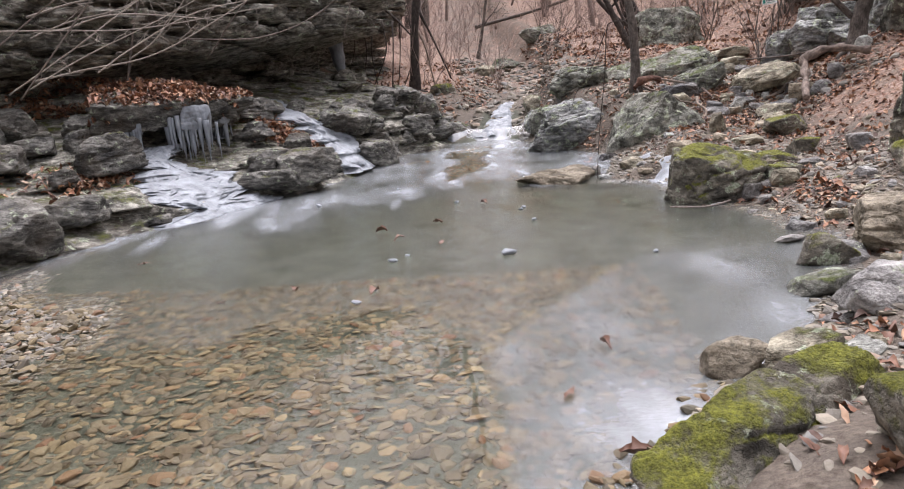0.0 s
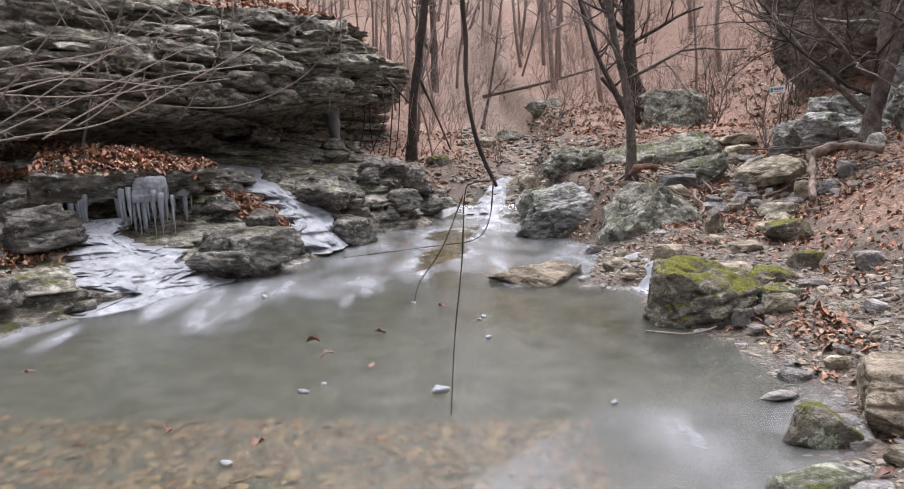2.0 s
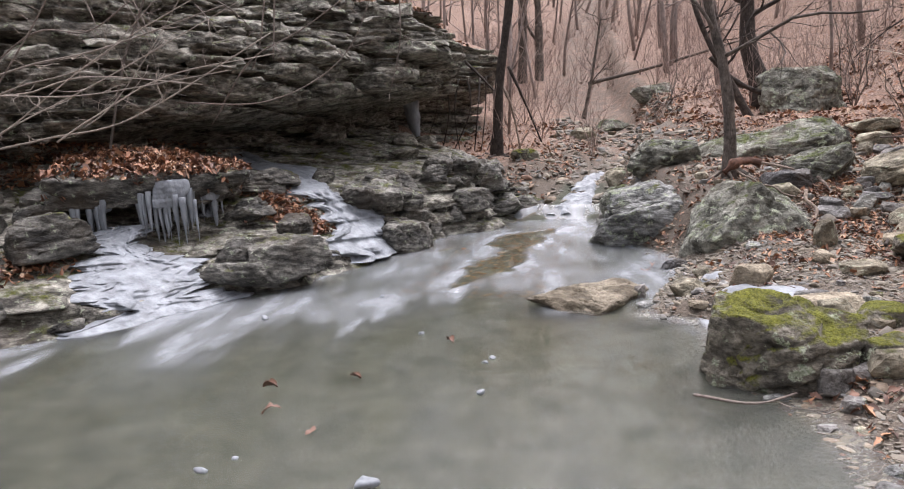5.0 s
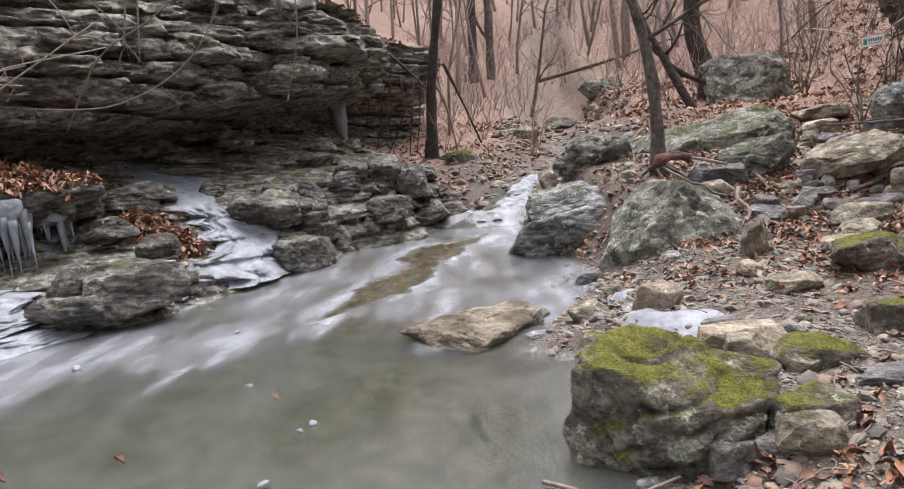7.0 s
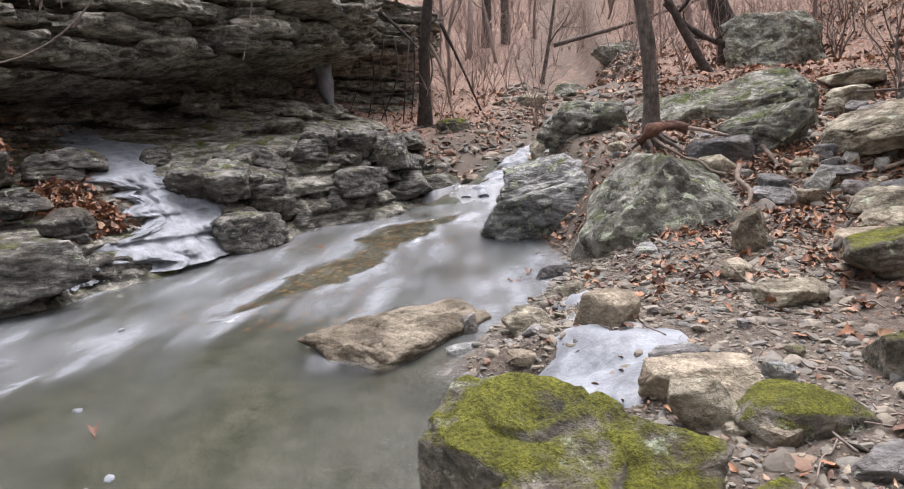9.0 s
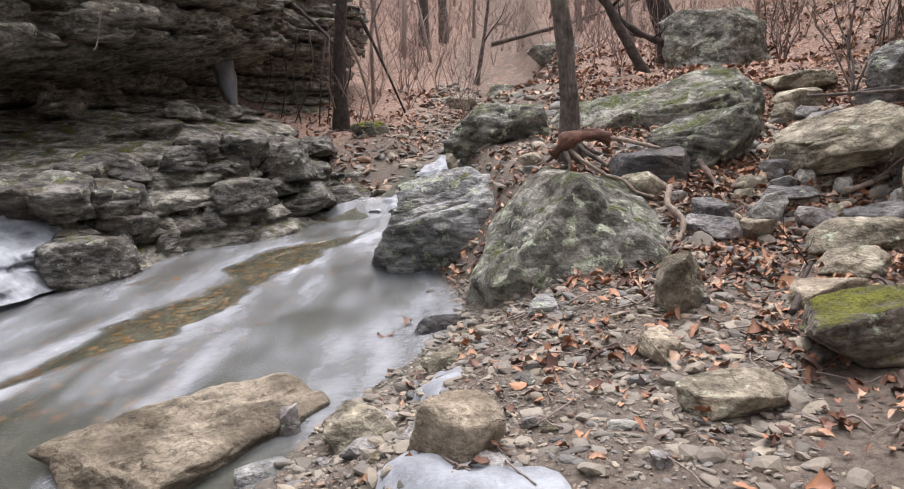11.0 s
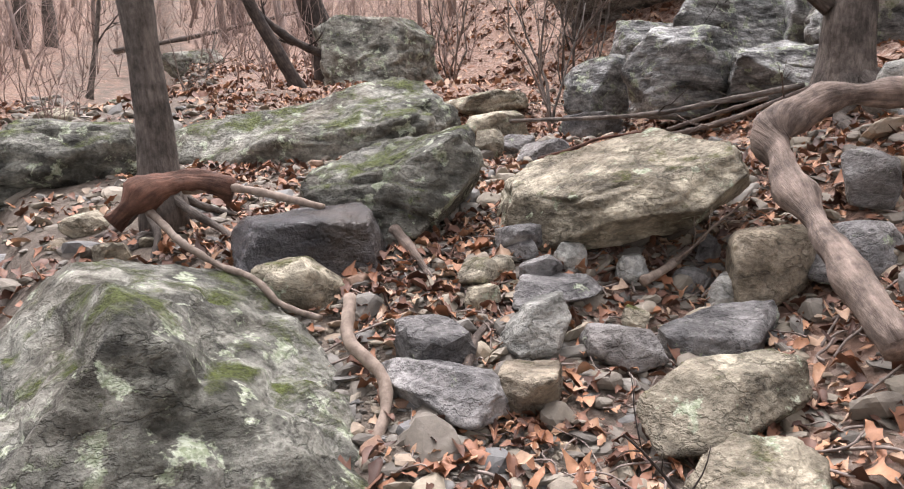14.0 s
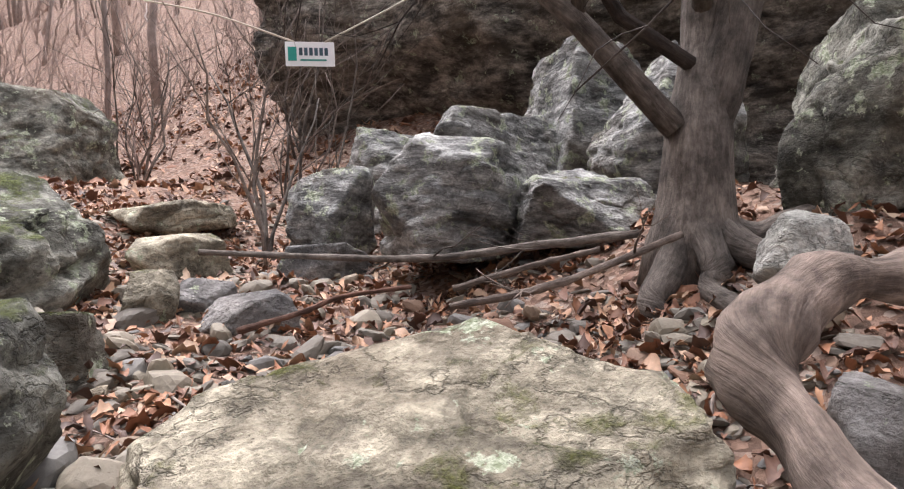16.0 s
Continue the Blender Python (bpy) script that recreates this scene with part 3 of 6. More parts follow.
def rock_shape(size, seed, level=4, sharp=22, rough=0.05, flat=0.0, layers=0.0, planes=15, cuts=()):
    """Points and faces of a broken, worn rock whose base is at z = 0; cuts are its own main faces, as (x, y, z, distance)."""
    rng = np.random.default_rng(seed)
    d, f = BALLS[level]
    large = level > 3
    nrm = rng.normal(size=(planes, 3))
    dist = rng.uniform(0.62, 1.0, planes) if not cuts else rng.uniform(0.92, 1.1, planes)
    extra = np.array([[0.15 * rng.normal(), 0.15 * rng.normal(), 1], [0, 0, -1.0]])
    walls = np.array([[1, 0.2, 0.1], [-1, 0.15, 0.2], [0.1, 1, 0.15], [0.2, -1, 0.1]]) + 0.15 * rng.normal(size=(4, 3))
    nrm, dist = np.concatenate([nrm, extra, walls]), np.concatenate([dist, [0.9 - 0.35 * flat, 0.6], np.full(4, 0.92)])
    if large:
        nrm, dist = np.concatenate([nrm, rng.normal(size=(6, 3))]), np.concatenate([dist, rng.uniform(0.9, 1.1, 6)])
    if cuts:
        own = np.array(cuts, float)
        nrm, dist = np.concatenate([nrm, own[:, :3]]), np.concatenate([dist, own[:, 3]])
    nrm = nrm / np.linalg.norm(nrm, axis=1)[:, None]
    warp = np.stack([fbm(d * 2.3 + 7.1 * k + seed % 53, 4, seed % 311 + k) for k in range(3)], -1)
    wd = d + (0.03 if large else 0.0) * warp
    keen = sharp * 3.2 if large and sharp > 10 else sharp
    dot = np.maximum(wd @ nrm.T, 0) / dist
    r = (dot ** (2 * keen)).sum(1) ** (-0.5 / keen)
    v = d * r[:, None]
    v = (v - (v.max(0) + v.min(0)) / 2) / (v.max(0) - v.min(0)) * np.array(size)
    m = float(np.prod(size)) ** (1 / 3)
    if rough:
        o = 0.42 * fbm(v / m * 3.2 + seed % 97, 7 if large else 2, seed % 1000, 0.6)
        v = v + d * (o * rough * m)[:, None]
        if large:
            q = 2.6 * fbm(v / m * np.array([1.5, 1.5, 2.6]) + seed % 41, 3, seed % 613)
            step = np.floor(q) + smooth(0.42, 0.58, q - np.floor(q))
            v = v + d * (step * 0.24 * rough * m)[:, None]
            lean = np.array([0.25 * rng.normal(), 0.25 * rng.normal(), 1.0])
            bed = (v @ lean) / (layers or 0.17 * m) + 0.7 * fbm(v / m * 1.3, 3, seed % 211)
            which = np.floor(bed).astype(np.int64)
            shove = lattice(which, np.floor(2.2 * fbm(v / m * 0.9 + 3, 2, seed % 91)).astype(np.int64), which * 0, seed % 50)
            within = bed - np.floor(bed)
            seam = np.exp(-((within - 0.5) / 0.42) ** 8) - 1
            side = np.sqrt(np.maximum(1 - d[:, 2] ** 2, 0)) * smooth(-0.15, 0.25, fbm(v / m * 1.6 + 9, 3, seed % 401))
            v = v + d * ((0.4 * shove + 0.6 * seam) * side * rough * m)[:, None]
            g = 1 - np.abs(fbm(v / m * np.array([1.7, 1.7, 2.8]) + seed % 31, 3, seed % 777))
            v = v - d * (np.maximum(g - 0.88, 0) * 5.0 * rough * m)[:, None]
    v[:, 2] -= v[:, 2].min()
    return v, f


def boulder(name, label, x, y, size, mat, seed, turn=0.0, tilt=(0, 0), sink=0.12, level=5, flat=0.3, sharp=22, rough=0.045, layers=0.0, z=None, group="", cuts=()):
    """One rock, resting on the ground, its foot a little sunk."""
    v, f = rock_shape(size, seed, level, sharp, rough * (0.5 if max(size) < 0.8 else 1.0), flat, layers, 9 if not cuts else 5, cuts)
    ob = new(name, mesh_np(name, v, f, mat))
    base = (gz(x, y) if z is None else z) - sink * size[2]
    ob.matrix_world = pose(x, y, base, tilt[0], tilt[1], turn)
    return tagged(ob, label, "rock", group)


boulder("mossy_boulder", "big boulder thickly covered with yellow-green moss", 2.86, 8.08, (1.2, 0.85, 0.82), MOSSY, 11, -22, (0, 3), 0.1, 6, 0.3, 16, 0.06, z=-0.07, cuts=((0.3, -0.25, 1, 0.66), (-0.15, -1, 0.12, 0.8), (-1, -0.1, 0.1, 0.88), (0.7, -0.8, 0.3, 0.85)))
boulder("mossy_rock", "smaller mossy rock beside the mossy boulder", 3.6, 7.95, (0.55, 0.5, 0.4), MOSSY, 12, 40, z=0.05)
boulder("grey_rock", "low grey rock at the water's edge", 3.25, 7.75, (0.5, 0.4, 0.25), SLATE, 13, 20, z=0.02)
boulder("big_boulder", "large grey-green boulder with lichen and a mossy crest", 3.3, 13.2, (1.85, 1.7, 1.22), GREEN, 221, 0, (0, 0), 0.12, 6, 0.0, 18, 0.05, z=0.1, cuts=((0.15, -1, 0.5, 0.8), (-0.8, -0.3, 0.75, 0.63), (0.7, -0.2, 0.75, 0.8), (-1, -0.5, -0.2, 0.94), (1, 0, -0.35, 0.9), (-0.1, -1, -0.5, 0.84)))
boulder("grey_boulder", "pale grey layered boulder at the ice edge", 2.02, 15.1, (2.2, 1.4, 1.16), GREY, 22, -8, (0, 0), 0.1, 6, 0.3, 18, 0.06, 0.2, z=0.04, cuts=((-0.2, -0.45, 1, 0.64), (0, -1, -0.45, 0.82), (-1, -0.3, 0.35, 0.86), (0.5, -0.2, 1, 0.75)))
boulder("mossy_block", "square mossy block behind the grey boulder", 2.3, 16.9, (1.5, 1.2, 0.8), GREEN, 23, 10, level=6, flat=0.5, z=1.05)
boulder("long_boulder", "long flat-topped grey boulder with lichen", 4.4, 17.3, (2.7, 1.7, 1.0), GREEN, 24, -6, (4, -5), 0.12, 6, 0.5, 20, 0.055, 0.22, z=1.08, cuts=((0.0, -0.35, 1, 0.62), (0.1, -1, -0.1, 0.8), (-0.8, -0.6, 0.7, 0.82), (1, -0.3, -0.3, 0.9)))
boulder("tilted_boulder", "tilted mossy grey boulder with a sharp corner", 4.62, 14.55, (1.05, 0.85, 0.62), GREEN, 25, -8, (0, -8), 0.08, 6, 0.3, 24, 0.045, z=0.98, cuts=((0.8, -0.3, -0.75, 0.55), (-0.3, -0.3, 1, 0.66), (-0.35, -1, 0.3, 0.74)))
boulder("black_rock", "smooth wet black rock", 4.07, 14.25, (0.82, 0.52, 0.44), BLACK, 26, -8, (6, 2), 0.12, 5, 0.8, 16, 0.02, z=0.9, cuts=((0, -0.12, 1, 0.66), (0, -1, 0.12, 0.78), (1, -0.1, 0.2, 0.86), (-1, -0.25, 0.5, 0.82)))
boulder("slab", "big angular tan and grey rock slab", 5.7, 14.06, (1.42, 0.95, 0.4), TAN, 27, -32, (14, -9), 0.1, 6, 0.4, 26, 0.035, z=1.1, cuts=((-0.1, -0.2, 1, 0.58), (0.1, -1, -0.6, 0.66), (-0.6, -0.8, 0.25, 0.7), (1, -0.5, -0.5, 0.78), (0.3, -0.9, 0.45, 0.74)))
boulder("far_boulder", "mossy pointed boulder on the slope", 5.9, 22.9, (2.2, 1.8, 1.5), GREEN, 28, 30, sink=0.2, level=6, flat=0.1, sharp=24)
boulder("pale_slab", "flat pale slab lying on leaves", 6.6, 18.8, (0.95, 0.6, 0.28), TAN, 29, 10, (0, -8), 0.0, 5, 0.8, 20)
boulder("flat_rock", "flat tan rock rising out of the ice", 1.22, 10.87, (1.1, 1.5, 0.32), BUFF, 31, -20, (2, 0), 0.64, 6, 0.7, 9, 0.06, z=0.0)
boulder("blue_stone", "small dark stone standing in the ice", 1.82, 10.85, (0.16, 0.14, 0.2), SLATE, 32, z=-0.02)
boulder("black_pebble", "long smooth black stone by the ice", 2.3, 12.65, (0.42, 0.17, 0.15), BLACK, 33, 20, flat=0.1, sharp=6, rough=0.01)
boulder("standing_rock", "upright angular rock on the gravel", 4.0, 11.72, (0.36, 0.28, 0.4), TAN, 135, 25, (0, 14), level=5, sharp=24, flat=0.2)
boulder("white_rock", "angular white rock among leaves", 4.9, 13.3, (0.31, 0.27, 0.27), PALE, 35, 30, (6, 0), 0.1, sharp=26, flat=0.3)
boulder("grey_cobble", "rounded grey cobble among brown leaves", 5.2, 13.12, (0.36, 0.2, 0.16), SLATE, 36, -28, (0, 6), sharp=9, rough=0.02)
boulder("dark_slab", "dark slate slab among leaves", 5.7, 13.12, (0.56, 0.38, 0.17), SLATE, 37, 8, (8, -6), flat=0.6)
boulder("oval_boulder", "smooth buff oval boulder", 6.13, 13.42, (0.66, 0.42, 0.36), BUFF, 38, 25, (0, -12), 0.1, 5, 0.0, 5, 0.012)
boulder("oval_stone", "smooth dark oval stone under the log", 6.38, 13.18, (0.42, 0.34, 0.28), SLATE, 39, sharp=6, rough=0.015, flat=0.0)
boulder("low_rock", "brown-grey low rock among leaves", 4.74, 12.97, (0.34, 0.28, 0.18), BUFF, 40, 50, sharp=18)
boulder("flat_grey_rock", "flat grey rock among leaves", 5.14, 13.64, (0.54, 0.36, 0.12), SLATE, 41, 5, flat=0.7)
boulder("bottom_slab", "long pale slab at the path", 5.32, 12.66, (0.7, 0.4, 0.25), TAN, 42, 6, (4, 0), flat=0.6, sharp=20)
boulder("path_rock", "flat brown rock in the path", 5.2, 12.28, (0.46, 0.36, 0.18), TAN, 43, 15, flat=0.6)
boulder("path_rock", "low brown rock sunk in the path", 4.88, 11.85, (0.5, 0.36, 0.2), BUFF, 143, 25, (0, -5), 0.2, flat=0.6)
boulder("diagonal_rock", "long grey rock leaning against the boulder", 4.38, 13.05, (0.28, 0.62, 0.16), SLATE, 44, 38, (0, 6), sharp=20, flat=0.6)
boulder("dark_boulder", "dark mossy overhanging boulder", 5.05, 15.6, (0.7, 0.6, 0.5), GREEN, 45, 40, sharp=20, z=1.05)
boulder("mossy_outcrop", "moss-covered outcrop on the slope", 5.1, 7.1, (0.9, 1.4, 1.1), MOSSY, 46, 10, (0, -12), 0.2, 6, 0.2, 12)
boulder("mossy_outcrop", "low moss-covered rock on the slope", 4.6, 6.7, (0.75, 0.6, 0.4), MOSSY, 47, 30)
boulder("mossy_slab", "flat mossy slab in the bank", 4.9, 11.05, (0.8, 0.6, 0.34), MOSSY, 48, 10, (0, -8), 0.15, 6, 0.6)
boulder("yellow_rock", "mossy yellowish rock on the bank", 4.5, 9.4, (0.38, 0.32, 0.25), MOSSY, 49)
boulder("tan_slab", "flat tan slab in the gravel", 4.15, 10.55, (0.5, 0.36, 0.17), TAN, 50, 30, (0, -6), 0.3, flat=0.7)
boulder("shore_rock", "rounded grey rock by the ice", 2.95, 10.12, (0.44, 0.36, 0.28), BUFF, 51, 10, (0, 0), 0.15, sharp=9, rough=0.03)
boulder("shore_rock", "low tan rock by the ice", 2.36, 10.52, (0.42, 0.3, 0.22), TAN, 151, -15, (0, 0), 0.2, flat=0.5)
boulder("shore_slab", "tan slab behind the mossy boulder", 3.5, 9.17, (0.66, 0.42, 0.2), BUFF, 52, -8, (5, -6), 0.25, flat=0.7)
boulder("shore_rock", "angular tan rock behind the mossy boulder", 3.45, 8.78, (0.36, 0.28, 0.26), TAN, 152, 20, (0, 0), 0.15, sharp=24)
boulder("shore_rock", "dark rock behind the ice patch", 3.38, 9.4, (0.34, 0.22, 0.16), SLATE, 153, 10, (0, 0), 0.15)
boulder("mossy_rock", "round mossy rock on the gravel", 3.86, 8.78, (0.6, 0.46, 0.2), MOSSY, 53, 15, (0, 0), 0.2, flat=0.3, sharp=9)
boulder("dark_flat_stone", "flat dark slate stone on gravel", 4.15, 8.4, (0.45, 0.3, 0.12), SLATE, 54, 10, flat=0.8)
boulder("bank_boulder", "brown-grey boulder on the bank", 3.5, 5.2, (1.1, 0.85, 0.42), BUFF, 55, 20, (0, 0), 0.25, level=6, sharp=20)
boulder("moss_topped_rock", "grey rock with a bright moss cap at the ice", 2.82, 4.98, (0.48, 0.36, 0.34), MOSSY, 56, -25, (0, 10), z=-0.05)
boulder("shore_stone", "dark mossy stone at the ice edge", 2.5, 4.25, (0.55, 0.4, 0.22), GREEN, 57, 10, z=-0.02)
boulder("shore_slab", "tan slab at the ice edge", 1.75, 2.85, (0.42, 0.36, 0.32), TAN, 58, 40, z=-0.02, sharp=22)
boulder("shore_slab", "low buff slab at the ice edge", 1.42, 3.02, (0.36, 0.3, 0.22), BUFF, 59, 10, z=-0.03, sharp=22)
boulder("bank_slab", "grey slab on the bank", 2.45, 3.3, (0.6, 0.5, 0.3), SLATE, 60, 10, flat=0.5)
boulder("long_mossy_rock", "long low rock with moss on its back", 1.2, 1.95, (1.6, 0.5, 0.46), MOSSY, 61, 44, (0, -4), 0.15, 6, 0.2, 14, 0.06, z=-0.02, cuts=((-0.1, -0.8, 0.7, 0.72),))
boulder("foreground_rock", "flat mossy rock on the bank", 1.75, 1.45, (0.9, 0.6, 0.35), MOSSY, 62, 20, flat=0.5)
boulder("cluster_rock", "grey weathered rock below the cliff", 7.85, 16.6, (1.6, 1.1, 0.75), GREY, 71, 20, level=6, z=1.65)
boulder("cluster_rock", "mossy grey block beside the tree", 8.2, 15.75, (1.0, 0.8, 0.5), GREY, 72, -20, level=6, sharp=22, z=1.75)
boulder("cluster_rock", "pale rough rock ledge below the cliff", 8.9, 17.3, (1.8, 1.2, 0.9), GREY, 73, 0, level=6, z=2.0)
boulder("cluster_rock", "dark grey split rock below the cliff", 7.4, 17.7, (0.8, 0.7, 0.75), GREY, 74, 40, sharp=22, z=1.6)
boulder("lichen_rock", "big rock with pale lichen beside the tree", 8.6, 14.1, (1.2, 1.0, 1.2), GREEN, 75, 10, level=6, z=1.75)
boulder("pale_stone", "pale blue-grey angular stone", 7.65, 14.15, (0.45, 0.4, 0.34), PALE, 76, 30, sharp=24, z=1.62)
boulder("ledge_slab", "flat greenish slab in the leaves", 6.2, 17.6, (0.75, 0.5, 0.3), TAN, 77, 5, flat=0.8)
boulder("ledge_slab", "dark flat slab in the leaves", 7.08, 17.25, (0.72, 0.42, 0.3), SLATE, 78, -15, flat=0.7)
boulder("blue_slab", "flat bluish slate slab", 6.1, 16.05, (0.48, 0.32, 0.18), SLATE, 79, -10, (6, -6), flat=0.9)
boulder("ledge_stone", "dark stone in the leaves", 5.97, 16.4, (0.38, 0.28, 0.2), SLATE, 179, 10)
boulder("ledge_stone", "upright greenish stone in the leaves", 5.7, 16.28, (0.28, 0.25, 0.28), TAN, 80, sharp=22)
boulder("cluster_rock", "grey rock at the foot of the brown cliff", 9.3, 16.0, (1.4, 1.2, 1.3), GREY, 91, 15, level=6, z=2.0)
boulder("cluster_rock", "mossy rock at the foot of the brown cliff", 9.9, 14.7, (1.5, 1.3, 1.5), GREEN, 92, 60, level=6, z=2.0)
boulder("cluster_rock", "grey block at the foot of the brown cliff", 8.9, 18.9, (1.4, 1.2, 1.1), GREY, 93, 35, level=6, z=1.8)
boulder("cluster_rock", "leaning grey block below the brown cliff", 9.9, 17.4, (1.5, 1.4, 1.6), GREY, 94, 80, level=6, z=2.1)
boulder("bank_rock", "mossy rock above the channel", 1.55, 16.6, (0.9, 0.8, 0.7), GREEN, 95, 15, z=0.3)
boulder("bank_rock", "grey rock beside the cascade", 1.35, 17.9, (1.0, 0.8, 0.6), GREY, 96, 50, z=0.25)
boulder("bank_rock", "brown rock beside the cascade", 1.5, 19.2, (0.9, 0.9, 0.7), TAN, 97, 80, z=0.5)
boulder("bank_rock", "low rock below the cascade", -0.9, 19.4, (0.9, 0.7, 0.45), BANK, 98, 20, z=0.15)
for x, y, size, mat, seed, turn, label in (
    (5.13, 14.0, (0.28, 0.22, 0.15), SLATE, 161, 20, "dark angular stone under the slab"),
    (5.33, 13.86, (0.17, 0.16, 0.15), PALE, 162, 40, "small pale stone under the slab"),
    (5.12, 13.78, (0.24, 0.17, 0.13), SLATE, 163, -10, "flat grey stone under the slab"),
    (4.95, 13.85, (0.14, 0.12, 0.09), TAN, 164, 15, "small tan stone among leaves"),
    (4.82, 13.8, (0.28, 0.2, 0.14), TAN, 165, 35, "tan rough stone beside the black rock"),
    (5.57, 13.7, (0.18, 0.16, 0.14), PALE, 166, 70, "small grey stone under the slab"),
    (5.82, 13.6, (0.21, 0.16, 0.12), SLATE, 167, 10, "grey stone in wet leaves"),
    (6.02, 13.72, (0.16, 0.13, 0.2), SLATE, 168, 10, "upright grey stone beside the log"),
    (5.95, 13.42, (0.27, 0.2, 0.16), PALE, 169, 30, "pale greenish stone by the oval boulder"),
    (6.85, 13.55, (0.36, 0.3, 0.28), SLATE, 170, 30, "blue-grey stone beside the log"),
    (3.97, 13.85, (0.46, 0.3, 0.24), TAN, 171, -20, "flat tan stone below the black rock"),
    (5.1, 13.95, (0.22, 0.17, 0.11), SLATE, 172, -40, "dark stone at the slab's foot"),
    (4.78, 13.62, (0.2, 0.17, 0.12), TAN, 173, 50, "small tan stone among leaves"),
    (5.42, 13.42, (0.16, 0.12, 0.1), TAN, 174, 80, "small buff stone among leaves"),
):
    boulder("small_rock", label, x, y, size, mat, seed, turn, (4, -4), 0.15, 4, 0.4, 16, 0.04)
boulder("dark_flat_stone", "flat dark stone frozen into the ice", 2.85, 5.75, (0.32, 0.16, 0.06), SLATE, 99, 10, z=0.0, flat=0.8)
boulder("mossy_rock", "yellow-green mossy rock beside the dark tree", -1.35, 22.6, (0.9, 0.5, 0.4), MOSSY, 100, 15)
boulder("far_rock", "grey-green rock on the far slope", 2.3, 30.5, (1.7, 1.3, 0.75), GREEN, 111, 25, sink=0.45)
boulder("far_rock", "low grey rock on the far slope", 0.9, 29.5, (1.6, 1.0, 0.5), GREEN, 112, 60, sink=0.35)
boulder("far_rock", "pale rock by the upper stream", 0.0, 26.5, (0.9, 0.7, 0.4), TAN, 113, 10)


# ---- wood: trunks, limbs, roots ----
def bend(points, n=12):
    """A smooth line through a few points."""
    p = np.asarray(points, float)
    p = np.concatenate([[2 * p[0] - p[1]], p, [2 * p[-1] - p[-2]]])
    out = []
    for i in range(1, len(p) - 2):
        for t in np.linspace(0, 1, n, endpoint=False):
            a, b, c, d = p[i - 1], p[i], p[i + 1], p[i + 2]
            out.append(0.5 * (2 * b + (c - a) * t + (2 * a - 5 * b + 4 * c - d) * t * t + (3 * b - a - 3 * c + d) * t ** 3))
    return np.array(out + [p[-2]])


def tube(path, radii, sides=8, knots=0.0, seed=0):
    """A tapered tube along a line, closed at its ends."""
    path = np.asarray(path, float)
    radii = np.broadcast_to(np.asarray(radii, float), (len(path),)) if np.ndim(radii) else np.full(len(path), radii)
    tan = np.gradient(path, axis=0)
    tan /= np.linalg.norm(tan, axis=1)[:, None] + 1e-9
    ref = np.array([0.31, 0.21, 0.93]) if abs(tan[:, 2]).mean() < 0.7 else np.array([0.9, 0.35, 0.2])
    a = np.cross(tan, ref)
    a /= np.linalg.norm(a, axis=1)[:, None] + 1e-9
    b = np.cross(tan, a)
    ang = np.arange(sides) * 2 * math.pi / sides
    ring = a[:, None] * np.cos(ang)[None, :, None] + b[:, None] * np.sin(ang)[None, :, None]
    v = path[:, None] + ring * radii[:, None, None]
    if knots:
        o = fbm(v / max(radii.max(), 0.01) * 0.5 + seed, 3, seed)
        v = v + ring * (o * knots * radii[:, None])[..., None]
    v = np.concatenate([v.reshape(-1, 3), path[:1], path[-1:]])
    k = len(path)
    i = np.arange(k * sides).reshape(k, sides)
    j = np.roll(i, -1, 1)
    f = np.stack([i[:-1], j[:-1], j[1:], i[1:]], -1).reshape(-1, 4)
    cap0 = np.stack([np.full(sides, k * sides), j[0], i[0], i[0]], -1)
    cap1 = np.stack([np.full(sides, k * sides + 1), i[-1], j[-1], j[-1]], -1)
    run = np.concatenate([[0], np.cumsum(np.linalg.norm(np.diff(path, axis=0), axis=1))])
    grain = np.stack([np.cos(ang)[None] * radii[:, None], np.sin(ang)[None] * radii[:, None], np.repeat(run[:, None], sides, 1)], -1).reshape(-1, 3)
    grain = np.concatenate([grain, [[0, 0, 0], [0, 0, run[-1]]]]) + (seed % 13)
    return v, f, np.concatenate([cap0[:, :3], cap1[:, :3]]), grain


def joined(pieces):
    """One set of points, triangles and grain out of tubes."""
    vs, fs, gs, n = [], [], [], 0
    for v, q, c, g in pieces:
        vs.append(v)
        gs.append(g)
        fs += [q[:, [0, 1, 2]] + n, q[:, [0, 2, 3]] + n, c + n]
        n += len(v)
    return np.concatenate(vs), np.concatenate(fs), np.concatenate(gs)


def wood_mesh(name, pieces, mat):
    """Tubes as one mesh, with the run of the grain for its material."""
    v, f, g = joined(pieces)
    me = mesh_np(name, v, f, mat)
    me.attributes.new("grain", "FLOAT_VECTOR", "POINT").data.foreach_set("vector", g.astype(np.float32).ravel())
    return me


